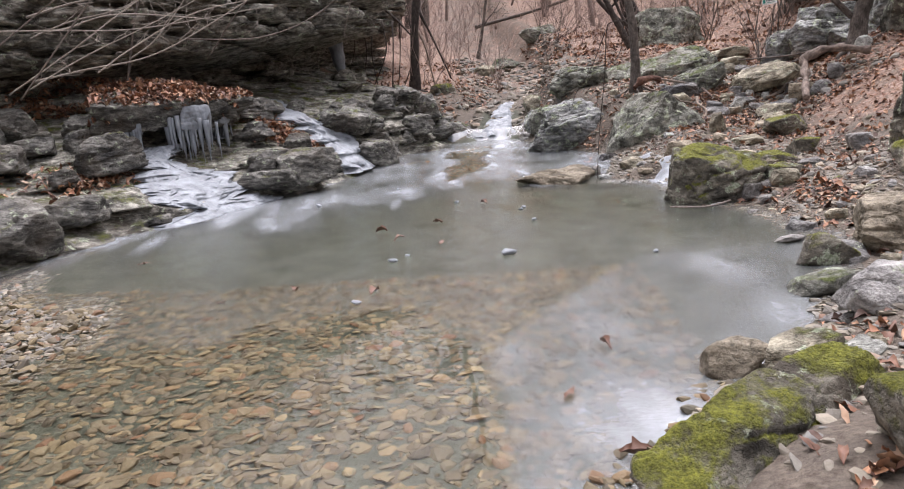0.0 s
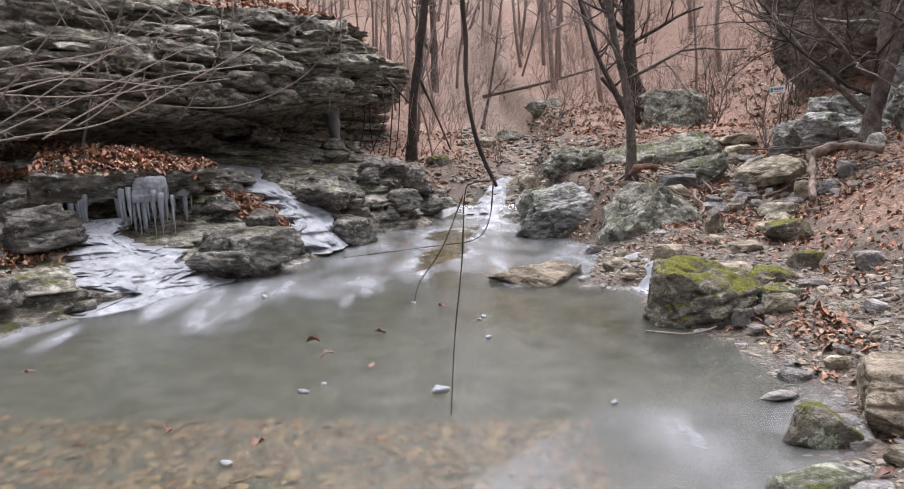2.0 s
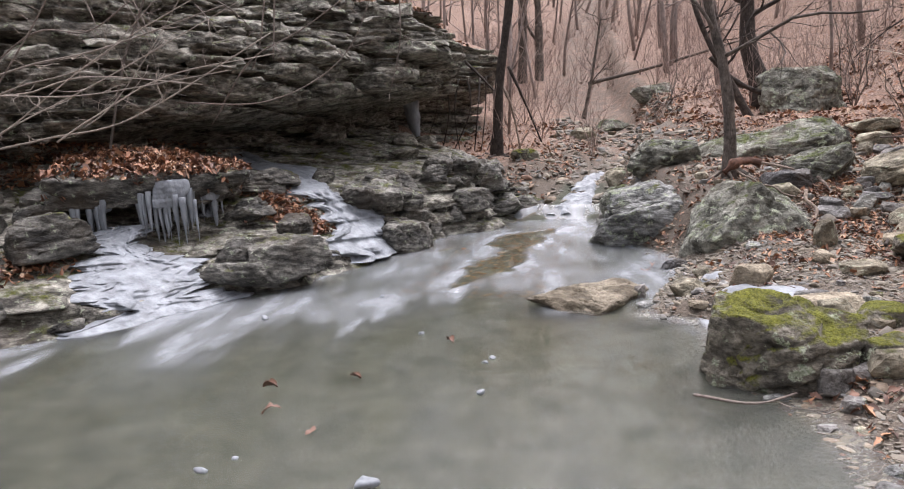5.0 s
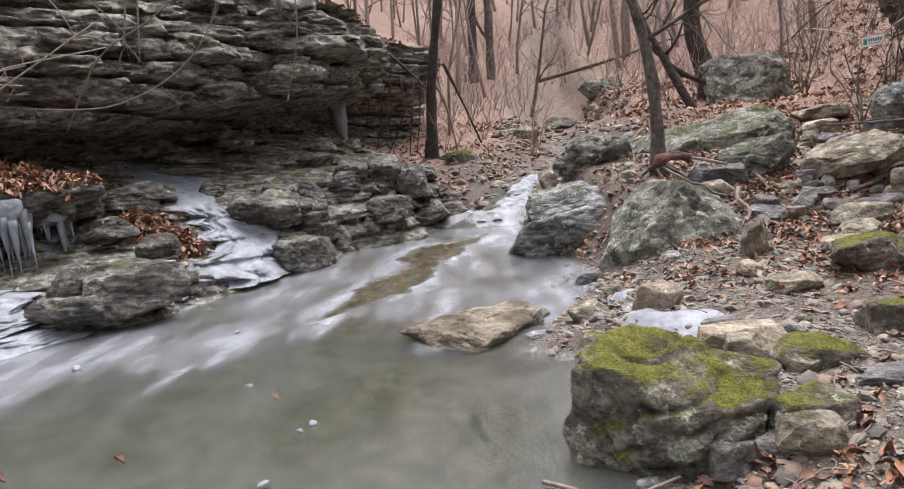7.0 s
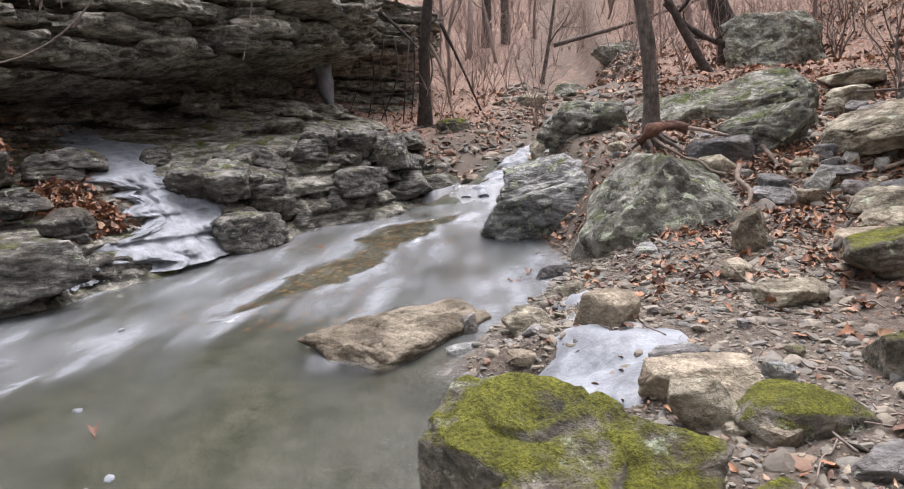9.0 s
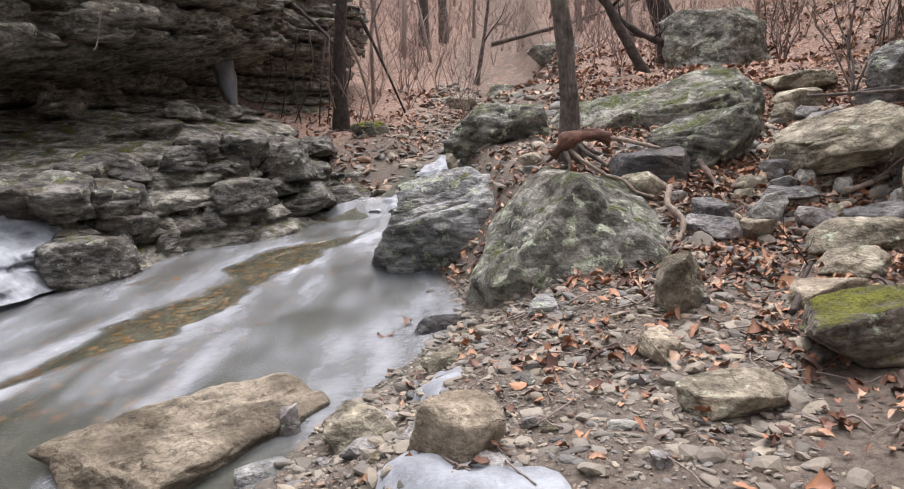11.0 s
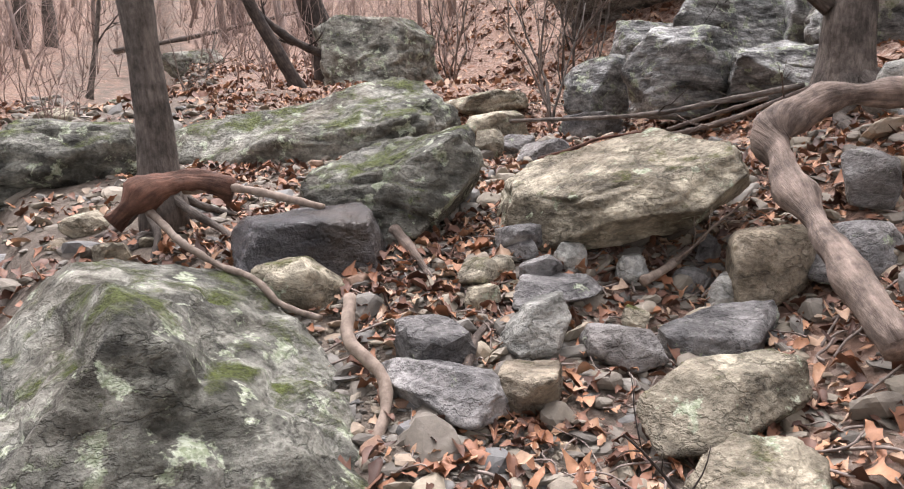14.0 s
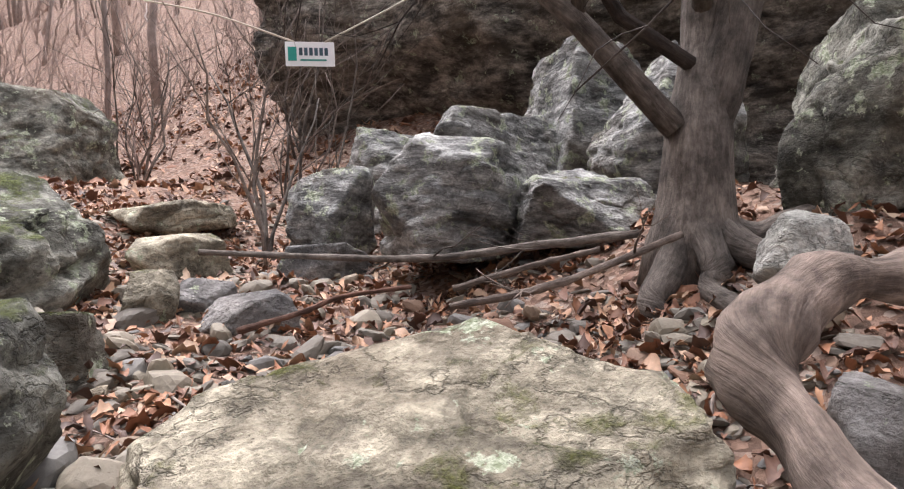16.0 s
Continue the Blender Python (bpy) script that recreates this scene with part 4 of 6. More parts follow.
def branch(rng, start, way, length, radius, depth, out, sides=5, droop=0.0, kids=(3, 5)):
    """A bare crooked branch with its twigs, added to out."""
    n = 7 if depth > 1 else 5
    p, w = [np.array(start, float)], np.array(way, float)
    w /= np.linalg.norm(w)
    for _ in range(n - 1):
        w = w + rng.normal(size=3) * 0.2 + np.array([0, 0, 0.07 - droop])
        w /= np.linalg.norm(w)
        p.append(p[-1] + w * length / (n - 1))
    p = np.array(p)
    out.append(tube(p, np.linspace(radius, radius * 0.35, n), sides))
    if depth > 0:
        for _ in range(rng.integers(*kids)):
            i = rng.integers(1, n - 1)
            side = np.cross(p[i] - p[i - 1], rng.normal(size=3))
            side /= np.linalg.norm(side) + 1e-9
            f = (p[i] - p[i - 1]) / np.linalg.norm(p[i] - p[i - 1])
            branch(rng, p[i], f * 0.75 + side * 0.8, length * rng.uniform(0.4, 0.7), radius * 0.5 * (1 - 0.4 * i / n), depth - 1, out, max(3, sides - 1), droop, kids)


def tree(name, label, points, radius, mat, seed, limbs=5, limb_len=2.0, low=0.35, top=0.45, depth=2, flare=1.5, sides=12, ways=None, twig=None):
    """A bare tree: a trunk along the given line and limbs with twigs."""
    rng = np.random.default_rng(seed)
    base = np.array(points[0], float)
    ob = tagged(new(name), label, "tree")
    ob.location = base
    path = bend(np.array(points) - base, 10)
    u = np.linspace(0, 1, len(path))
    r = radius * (1 - (1 - top) * u) * (1 + (flare - 1) * np.exp(-u * 14))
    path[0, 2] -= 0.15
    part("trunk", wood_mesh("trunk", [tube(path, r, sides, 0.16, seed)], mat), ob)
    for k in range(limbs):
        i = int(len(path) * rng.uniform(low, 0.97))
        a = rng.uniform(0, 6.28)
        way = np.array([math.cos(a), math.sin(a), rng.uniform(0.25, 0.9)]) if not ways else np.array(ways[k % len(ways)]) + rng.normal(size=3) * 0.2
        out = []
        branch(rng, path[i], way, limb_len * rng.uniform(0.6, 1.2), r[i] * rng.uniform(0.3, 0.5), depth, out, 6)
        part("limb", wood_mesh("limb", out, twig or mat), ob)
    return ob


def stick(name, label, points, radius, mat, seed=0, end=0.5, sides=10, knots=0.25, category="branch", twigs=0):
    """A fallen branch, root or log along a line; twigs are parts of their own."""
    base = np.array(points[0], float)
    path = bend(np.array(points) - base, 8)
    ob = tagged(new(name, wood_mesh(name, [tube(path, np.interp(np.linspace(0, 1, len(path)), np.linspace(0, 1, np.size(radius)), radius) if np.ndim(radius) else np.linspace(radius, radius * end, len(path)), sides, knots, seed)], mat)), label, category)
    ob.location = base
    rng = np.random.default_rng(seed)
    for _ in range(twigs):
        out = []
        i = rng.integers(len(path) // 5, len(path) - 1)
        branch(rng, path[i], rng.normal(size=3), 0.35 * rng.uniform(0.5, 1.5), radius * 0.4, 1, out, 4)
        part("twig", wood_mesh("twig", out, mat), ob)
    return ob


def roots(ob, spots, radius, mat, seed):
    """Surface roots as parts of a tree."""
    rng = np.random.default_rng(seed)
    b = np.array(ob.location)
    for a, length in spots:
        p = []
        for t in np.linspace(0, 1, 6):
            x, y = b[0] + math.cos(radians(a)) * length * t, b[1] + math.sin(radians(a)) * length * t
            p.append((x - b[0] + 0.06 * rng.normal() * t, y - b[1] + 0.06 * rng.normal() * t, (gz(x, y) - b[2]) * min(1, t * 1.5) + 0.25 * (1 - t) ** 3 - 0.02))
        path = bend(p, 5)
        part("root", wood_mesh("root", [tube(path, np.linspace(radius, radius * 0.25, len(path)), 7, 0.2, seed)], mat), ob)


S_MID = cliff_s(-4.35, 14.45)

# ---- trees that the path passes ----
t1 = tree("tree", "dark slender leaning tree at the cliff foot", [(-2.36, 23.4, 1.25), (-2.18, 23.4, 3.5), (-1.78, 23.4, 5.9), (-1.3, 23.5, 9.5), (-1.0, 23.5, 13)], 0.16, DARK_BARK, 101, 7, 3.0, 0.45)
roots(t1, [(200, 0.9), (260, 1.0), (330, 1.1), (20, 1.3), (140, 0.8)], 0.09, DARK_BARK, 5)
t2 = tree("tree", "slender grey tree with pale bark patches", [(3.31, 14.95, 1.15), (3.3, 14.97, 2.1), (3.2, 15.0, 3.0), (2.95, 15.02, 4.1), (2.75, 15.1, 6), (2.9, 15.2, 9)], 0.105, BARK, 102, 7, 2.4, 0.42)
roots(t2, [(-95, 0.8), (-45, 1.0), (180, 0.6), (20, 0.8)], 0.03, BARK, 6)
t3 = tree("forked_tree", "old forked tree with a swollen grey base", [(7.8, 14.75, 1.7), (7.85, 14.78, 2.35), (8.0, 14.85, 3.1), (8.1, 14.9, 5.0), (8.3, 15.0, 8)], 0.18, BARK, 103, 6, 2.6, 0.45, flare=1.5)
roots(t3, [(230, 0.7), (270, 0.8), (320, 0.8), (190, 0.6)], 0.12, BARK, 7)
stem = [tube(bend([(0.05, 0.02, 0.55), (0.2, -0.06, 1.2), (0.5, -0.1, 2.4), (0.9, -0.2, 5)], 8), np.linspace(0.14, 0.07, 25), 12, 0.15, 9)]
part("stem", wood_mesh("stem", stem, BARK), t3)
out = []
branch(np.random.default_rng(31), (-0.1, 0.05, 0.6), (-0.55, 0.55, 0.75), 4.2, 0.065, 3, out, 8, 0.02, (4, 6))
part("limb", wood_mesh("limb", out, BARK), t3, "long limb leaning over the path")
out = []
branch(np.random.default_rng(37), (0.0, 0.0, 1.2), (-0.75, -0.25, 0.6), 3.8, 0.05, 3, out, 8, 0.05, (4, 6))
part("limb", wood_mesh("limb", out, BARK), t3)
for k, (way, z0) in enumerate((((-0.8, 0.35, 0.5), 0.9), ((-0.35, -0.6, 0.7), 1.3), ((-0.6, 0.9, 0.45), 1.6))):
    out = []
    branch(np.random.default_rng(41 + k), (0.05, 0.03, z0), way, 3.0, 0.04, 3, out, 7, 0.04, (4, 7))
    part("limb", wood_mesh("limb", out, DARK_BARK), t3)
tree("tree", "dark thick tree behind the mossy boulder", [(5.5, 25, 2.5), (5.0, 25, 4.2), (4.9, 25, 6.6), (4.6, 25, 11)], 0.3, DARK_BARK, 104, 7, 3.2, 0.35)
tree("tree", "thin leaning dark tree on the slope", [(4.6, 21.5, 2.0), (3.9, 21.5, 3.4), (3.3, 21.6, 4.8), (2.4, 21.6, 8)], 0.1, DARK_BARK, 105, 6, 2.0, 0.3)
tree("tree", "tall straight grey tree in the valley", [(-4.15, 40, 3.4), (-3.95, 40, 8), (-3.6, 40, 16)], 0.3, BARK, 106, 8, 3.5, 0.4)
tree("tree", "tall twin grey tree in the valley", [(-3.3, 40.5, 3.3), (-3.2, 40.5, 8), (-3.4, 40.5, 16)], 0.27, BARK, 107, 8, 3.5, 0.4)
tree("sapling", "thin young tree in the stream valley", [(-0.3, 31, 2.4), (0.1, 31, 4.2), (0.5, 31, 6.5)], 0.08, BARK, 108, 8, 1.8, 0.3)
for k, (x, y) in enumerate(((7.0, 17.9), (8.2, 20.2), (9.4, 22.5), (7.4, 23.8), (10.5, 25.2), (8.6, 27.5), (2.4, 27.2), (11.5, 21.5))):
    rng = np.random.default_rng(700 + k)
    ob = tagged(new("shrub"), "bare thicket of thin grey stems on the leafy slope", "shrub", "shrubs on the slope")
    z = gz(x, y)
    ob.location = (x, y, z)
    for i in range(5):
        out = []
        a = rng.uniform(0, 6.28)
        branch(rng, (0.12 * math.cos(a), 0.12 * math.sin(a), -0.05), (0.35 * math.cos(a), 0.35 * math.sin(a), 1), rng.uniform(1.6, 3.2), rng.uniform(0.012, 0.024), 2, out, 5, 0.0, (3, 6))
        part("stem", wood_mesh("stem", out, TWIG if i % 2 else BARK), ob)

# dead poles and roots by the cliff
stick("dead_pole", "leaning dead pole beside the dark tree", [(-2.17, 25.0, 4.2), (-1.7, 25, 3.1), (-1.18, 25.0, 1.75)], 0.05, DARK_BARK, 1)
stick("dead_branch", "bleached dead branch leaning on the bank", [(-2.3, 24.0, 3.7), (-1.95, 24.0, 2.9), (-1.7, 24.0, 1.5)], 0.05, ROOT, 2)
stick("dead_pole", "dark dead pole leaning against the cliff", [(-3.5, 24.0, 4.5), (-2.9, 24.0, 3.9), (-2.3, 24.0, 3.2)], 0.05, DARK_BARK, 3)
for k in range(7):
    rng = np.random.default_rng(40 + k)
    x = -4.4 + 0.32 * k
    stick("hanging_root", "dark root hanging down the cliff", [(x, 24.6 + 0.3 * rng.normal(), 3.9), (x + 0.1 * rng.normal(), 24.4, 2.8), (x - 0.35 + 0.6 * rng.normal(), 24.2, 1.2)], rng.uniform(0.012, 0.03), DARK_BARK, k, category="root")
stick("fallen_log", "fallen grey trunk across the far slope", [(-0.4, 36, 4.2), (2.6, 36, 4.75), (6.2, 36, 5.6)], 0.085, BARK, 4, category="log")
stick("crooked_branch", "dark crooked branch before the mossy boulder", [(3.7, 22.6, 3.8), (4.3, 22.6, 3.15), (5.0, 22.6, 2.75), (5.7, 22.6, 2.3)], 0.06, DARK_BARK, 6, 1.2, twigs=3)

# the twisted log, sticks and roots at the end of the path
stick("twisted_log", "big twisted weathered log with a sharp bend", [(7.35, 13.35, 1.62), (6.85, 13.5, 1.7), (6.5, 13.62, 1.66), (6.25, 13.6, 1.52), (6.2, 13.42, 1.36), (6.08, 13.1, 1.2), (5.95, 12.8, 1.06), (5.8, 12.4, 0.88)], (0.06, 0.065, 0.08, 0.105, 0.085, 0.06, 0.052, 0.045), WOOD, 8, 0.62, 24, 0.5, "log", 0)
stick("fallen_branch", "long fallen branch lying on leaves", [(6.15, 16.95, 1.62), (6.66, 16.3, 1.62), (6.97, 15.76, 1.64), (7.32, 15.36, 1.72), (7.65, 14.95, 1.8)], 0.016, BARK, 9, 1.4, twigs=3)
stick("fallen_branch", "forked fallen branch on the stones", [(6.55, 15.05, 1.48), (6.85, 14.84, 1.56), (7.12, 14.72, 1.66), (7.5, 14.62, 1.8)], 0.017, WOOD, 10, 1.0, twigs=3)
stick("fallen_branch", "short grey branch on the stones", [(6.8, 15.35, 1.52), (7.1, 15.2, 1.62), (7.35, 14.95, 1.72)], 0.015, WOOD, 11, 1.0, twigs=1)
stick("fallen_branch", "reddish stick between the stones", [(5.93, 15.75, 1.33), (6.22, 15.72, 1.4), (6.43, 15.74, 1.46), (6.8, 15.7, 1.5)], 0.016, ROTTEN, 12, 0.7)
stick("root", "pale crooked root beside the boulder", [(3.3, 14.4, 1.3), (3.42, 14.22, 1.2), (3.5, 14.02, 1.16), (3.66, 13.92, 1.06), (3.8, 13.72, 1.03), (3.9, 13.6, 0.94), (4.05, 13.45, 0.9)], 0.02, ROOT, 13, 0.6, category="root")
stick("root", "pale winding root running down to the gravel", [(4.16, 13.36, 1.0), (4.13, 13.2, 0.88), (4.22, 13.06, 0.78), (4.2, 12.93, 0.68), (4.06, 12.76, 0.52)], 0.026, ROOT, 14, 0.8, category="root")
stick("root", "pale root lying across the leaves", [(3.48, 14.5, 1.36), (3.69, 14.41, 1.37), (3.89, 14.31, 1.33), (4.15, 14.17, 1.26)], 0.026, ROOT, 15, 0.7, category="root")
stick("rotten_log", "short red rotten log at the tree foot", [(3.16, 14.35, 1.22), (3.36, 14.42, 1.38), (3.55, 14.47, 1.4), (3.72, 14.45, 1.34)], 0.075, ROTTEN, 16, 0.7, 16, 0.8, "log")
stick("root", "brown root on the gravel below the boulder", [(4.5, 13.0, 0.72), (4.7, 13.4, 0.78), (5.0, 13.6, 0.82)], 0.025, WOOD, 17, 0.5, category="root")
stick("stick", "thin stick lying at the water edge", [(2.2, 7.55, 0.03), (2.6, 7.4, 0.04), (2.95, 7.62, 0.06), (3.2, 7.7, 0.1)], 0.012, TWIG, 19)

stick("stick", "dark stick lying across the muddy path", [(4.62, 11.45, 0.5), (4.74, 11.75, 0.53), (4.82, 11.98, 0.57), (4.92, 12.2, 0.6)], 0.02, DARK_BARK, 45, 0.7, twigs=2)
stick("stick", "pale broken stick under the slab", [(5.55, 13.55, 0.88), (5.72, 13.6, 0.93), (5.9, 13.72, 0.97)], 0.024, ROOT, 46, 0.8, twigs=1)
stick("root", "dark root reaching out from under the black rock", [(4.5, 14.2, 1.12), (4.56, 14.0, 1.02), (4.6, 13.85, 0.92)], 0.03, WOOD, 47, 0.6, category="root")

rng = np.random.default_rng(49)
out = []
for _ in range(420):
    x, y = (rng.uniform(4.0, 6.9), rng.uniform(12.2, 15.0)) if rng.random() < 0.6 else (rng.uniform(3.0, 6.0), rng.uniform(6.5, 12.5))
    a, n = rng.uniform(0, 6.28), rng.uniform(0.08, 0.38)
    p = [(x + math.cos(a) * n * t + 0.02 * rng.normal(), y + math.sin(a) * n * t + 0.02 * rng.normal()) for t in (0, 0.35, 0.7, 1)]
    out.append(tube(bend([(px, py, gz(px, py) + 0.012 + 0.035 * rng.random()) for px, py in p], 3), rng.uniform(0.002, 0.007), 4))
tagged(new("twig_litter", wood_mesh("twig_litter", out, TWIG)), "thin dry twigs and rootlets lying among the leaves", "twigs", kind="stuff")

# the dark twig hanging over the pool, and thin boughs before the cliff
stick("hanging_twig", "dark hooked twig hanging over the pool", [(1.1, 2.7, 3.6), (0.76, 2.65, 2.6), (0.73, 2.65, 2.28), (0.73, 2.65, 2.13), (0.76, 2.65, 1.98), (0.81, 2.65, 1.86)], 0.0075, DARK_BARK, 20, 0.8, 7, category="twig")
stick("hanging_twig", "thin dangling end of the dark twig", [(0.8, 2.64, 1.88), (0.74, 2.6, 1.875), (0.715, 2.6, 1.84), (0.70, 2.6, 1.64), (0.67, 2.6, 1.4), (0.65, 2.6, 1.15)], 0.003, DARK_BARK, 21, 0.5, 5, category="twig")
stick("hanging_twig", "thin side twig of the dark twig", [(0.8, 2.65, 1.87), (0.785, 2.65, 1.76), (0.74, 2.65, 1.70), (0.6, 2.65, 1.68), (0.32, 2.65, 1.65)], 0.0025, DARK_BARK, 22, 0.5, 5, category="twig")
stick("hanging_twig", "thin slanting twig over the pool", [(0.71, 2.6, 1.84), (0.64, 2.6, 1.68), (0.57, 2.6, 1.58), (0.55, 2.6, 1.52)], 0.0022, DARK_BARK, 23, 0.5, 5, category="twig")
stick("bare_bough", "thin pale bough hanging before the cliff", [(-5.22, 13.0, 2.47), (-4.16, 12.6, 3.4), (-2.98, 12.3, 3.8), (-1.3, 12, 4.6)], 0.014, TWIG, 24, 0.5, 7, twigs=7)
stick("bare_bough", "thin pale bough hanging before the cliff", [(-5.62, 12.6, 2.85), (-3.79, 12.4, 2.75), (-2.38, 12.2, 3.3), (-1.6, 12, 4.5)], 0.012, TWIG, 25, 0.5, 7, twigs=8)
stick("bare_bough", "grey sapling stem rising before the cliff", [(-6.2, 11.6, 2.0), (-5.73, 11.6, 3.4), (-5.1, 11.6, 4.6), (-4.8, 11.6, 6)], 0.022, BARK, 26, 0.6, 7, twigs=4)
stick("bare_bough", "slanting bare bough over the bank", [(-6.4, 9.0, 1.9), (-5.48, 9.0, 2.79), (-4.62, 9.0, 3.66), (-3.9, 9.0, 4.6)], 0.012, TWIG, 27, 0.6, 7, twigs=6)
stick("bare_bough", "slanting bare bough over the bank", [(-7.5, 10.0, 2.6), (-5.39, 9.5, 3.5), (-4.3, 9.3, 3.45), (-3.6, 9.2, 3.7)], 0.011, TWIG, 28, 0.6, 7, twigs=6)
stick("hanging_root", "pale forked root hanging from the overhang", [(-2.8, 16.3, 5.0), (-2.87, 16.3, 3.95), (-3.2, 16.3, 2.85)], 0.018, TWIG, 29, 0.4, 6, twigs=7, category="root")
stick("hanging_root", "thin root hanging from the overhang", [(-4.5, 13.9, 4.7), (-4.75, 13.9, 3.7), (-5.3, 13.9, 2.9)], 0.016, TWIG, 30, 0.5, 6, category="root")
stick("hanging_root", "short root hanging from the overhang", [(-4.3, 13.9, 4.8), (-4.45, 13.9, 3.55)], 0.02, TWIG, 34, 0.5, 6, category="root")

PALE_TWIG = plain("pale_twig_bark", (0.2, 0.17, 0.145), (0.42, 0.365, 0.315), 25, 0.85, None, 0.3, 0.004)
rng = np.random.default_rng(71)
for k in range(9):
    a = np.array([rng.uniform(-7.6, -5.2), rng.uniform(8.6, 10.6), rng.uniform(2.0, 3.2)])
    b = np.array([rng.uniform(-4.2, -2.2), rng.uniform(9.6, 11.6), rng.uniform(2.9, 4.4)])
    mid = (a + b) / 2 + np.array([0.2, 0, 0.25]) * rng.normal(size=3)
    stick("bare_bough", "long pale bare bough reaching out before the cliff", [a, a * 0.6 + mid * 0.4 + 0.06 * rng.normal(size=3), mid, b], rng.uniform(0.01, 0.02), PALE_TWIG, 72 + k, 0.4, 6, 0.25, "branch", 8)

rng = np.random.default_rng(61)
for k in range(7):
    s = S_MID + rng.uniform(-4, 2.5)
    p0, p1 = cliff_point(s, 5.1), cliff_point(s + rng.uniform(-0.6, 0.6), rng.uniform(3.0, 4.0))
    n0 = np.array([np.interp(s, CS, CNX), np.interp(s, CS, CNY), 0])
    stick("hanging_root", "thin pale root hanging over the cliff edge", [p0, (p0 + p1) / 2 + n0 * 0.45, p1 + n0 * 0.35], rng.uniform(0.008, 0.016), TWIG, 62 + k, 0.4, 6, twigs=4, category="root")

# the sign on its cord
sign = tagged(new("sign"), "small white hanging board with a green mark", "sign")
sign.matrix_world = pose(6.88, 17.05, 2.92, 0, -4, -24)


def box(size, centre=(0, 0, 0), rim=0.0):
    bm = bmesh.new()
    bmesh.ops.create_cube(bm, size=1, matrix=Matrix.Translation(centre) @ Matrix.Diagonal((*size, 1)))
    if rim:
        bmesh.ops.bevel(bm, geom=bm.edges[:], offset=rim, segments=2, affect="EDGES")
    return bm


def box_mesh(name, size, centre, mat, rim=0.0):
    bm = box(size, centre, rim)
    me = bpy.data.meshes.new(name)
    bm.to_mesh(me)
    bm.free()
    me.materials.append(mat)
    return me


BOARD = plain("white_board", (0.74, 0.76, 0.78), (0.82, 0.83, 0.84), 12, 0.5, None, 0.05, 0.001)
TEAL = plain("green_print", (0.02, 0.26, 0.22), (0.03, 0.32, 0.27), 12, 0.5, None, 0.05, 0.001)
INK = plain("dark_print", (0.05, 0.09, 0.12), (0.07, 0.12, 0.15), 12, 0.5, None, 0.05, 0.001)
CORD = plain("pale_cord", (0.45, 0.4, 0.33), (0.6, 0.55, 0.46), 40, 0.9)
part("board", box_mesh("board", (0.32, 0.008, 0.16), (0, 0, 0), BOARD, 0.003), sign)
part("emblem", box_mesh("emblem", (0.055, 0.003, 0.09), (-0.115, -0.0065, 0.0), TEAL), sign, "green printed mark")
for k in range(6):
    part("letter", box_mesh("letter", (0.022, 0.003, 0.05), (-0.06 + 0.033 * k, -0.0065, 0.015), INK), sign)
part("text_line", box_mesh("text_line", (0.17, 0.003, 0.01), (0.02, -0.0065, -0.04), TEAL), sign)
for ends in (((-0.1, 0, 0.08), (-0.62, 0.3, 0.33), (-1.1, 0.6, 0.5)), ((0.1, 0, 0.08), (0.7, 0.1, 0.42), (1.3, -0.1, 0.75))):
    part("cord", wood_mesh("cord", [tube(bend(ends, 4), 0.007, 5)], CORD), sign)

# ---- ice on the cliff and along the stream ----
S_A, S_B = cliff_s(-6.25, 11.95), cliff_s(-4.35, 14.45)


def ice_sheet(name, label, s0, s1, h0, h1, out, seed, narrow=0.5, follow=0.4):
    """Ice that runs down the cliff between two heights, with a ragged edge."""
    n, m = 56, 110
    u, w = np.meshgrid(np.linspace(-1, 1, n), np.linspace(0, 1, m), indexing="ij")
    half = (s1 - s0) / 2 * (narrow + (1 - narrow) * (1 - w)) * (1 + 0.6 * fbm(np.stack([w * 7, np.sign(u) * 2, u * 0 + seed], -1), 5, seed, 0.65))
    mid = (s0 + s1) / 2 + 0.12 * vnoise(np.stack([w * 4, u * 0, u * 0 + 9], -1), seed)
    o = out * np.sqrt(np.maximum(1 - u * u, 0)) * (1 - 0.5 * w) + 0.09 * fbm(np.stack([u * 3.5, w * 9, u * 0], -1), 5, seed) + 0.025 * ((w * 5 + 0.4 * np.sin(u * 4)) % 1.0 - 0.5) - 0.10 * np.abs(u) ** 3
    p = cliff_point(mid + u * half, h0 + (h1 - h0) * w, o, follow)
    ob = tagged(new(name, mesh_np(name, p.reshape(-1, 3), grid_faces(n, m), WHITE_ICE)), label, "ice")
    return ob


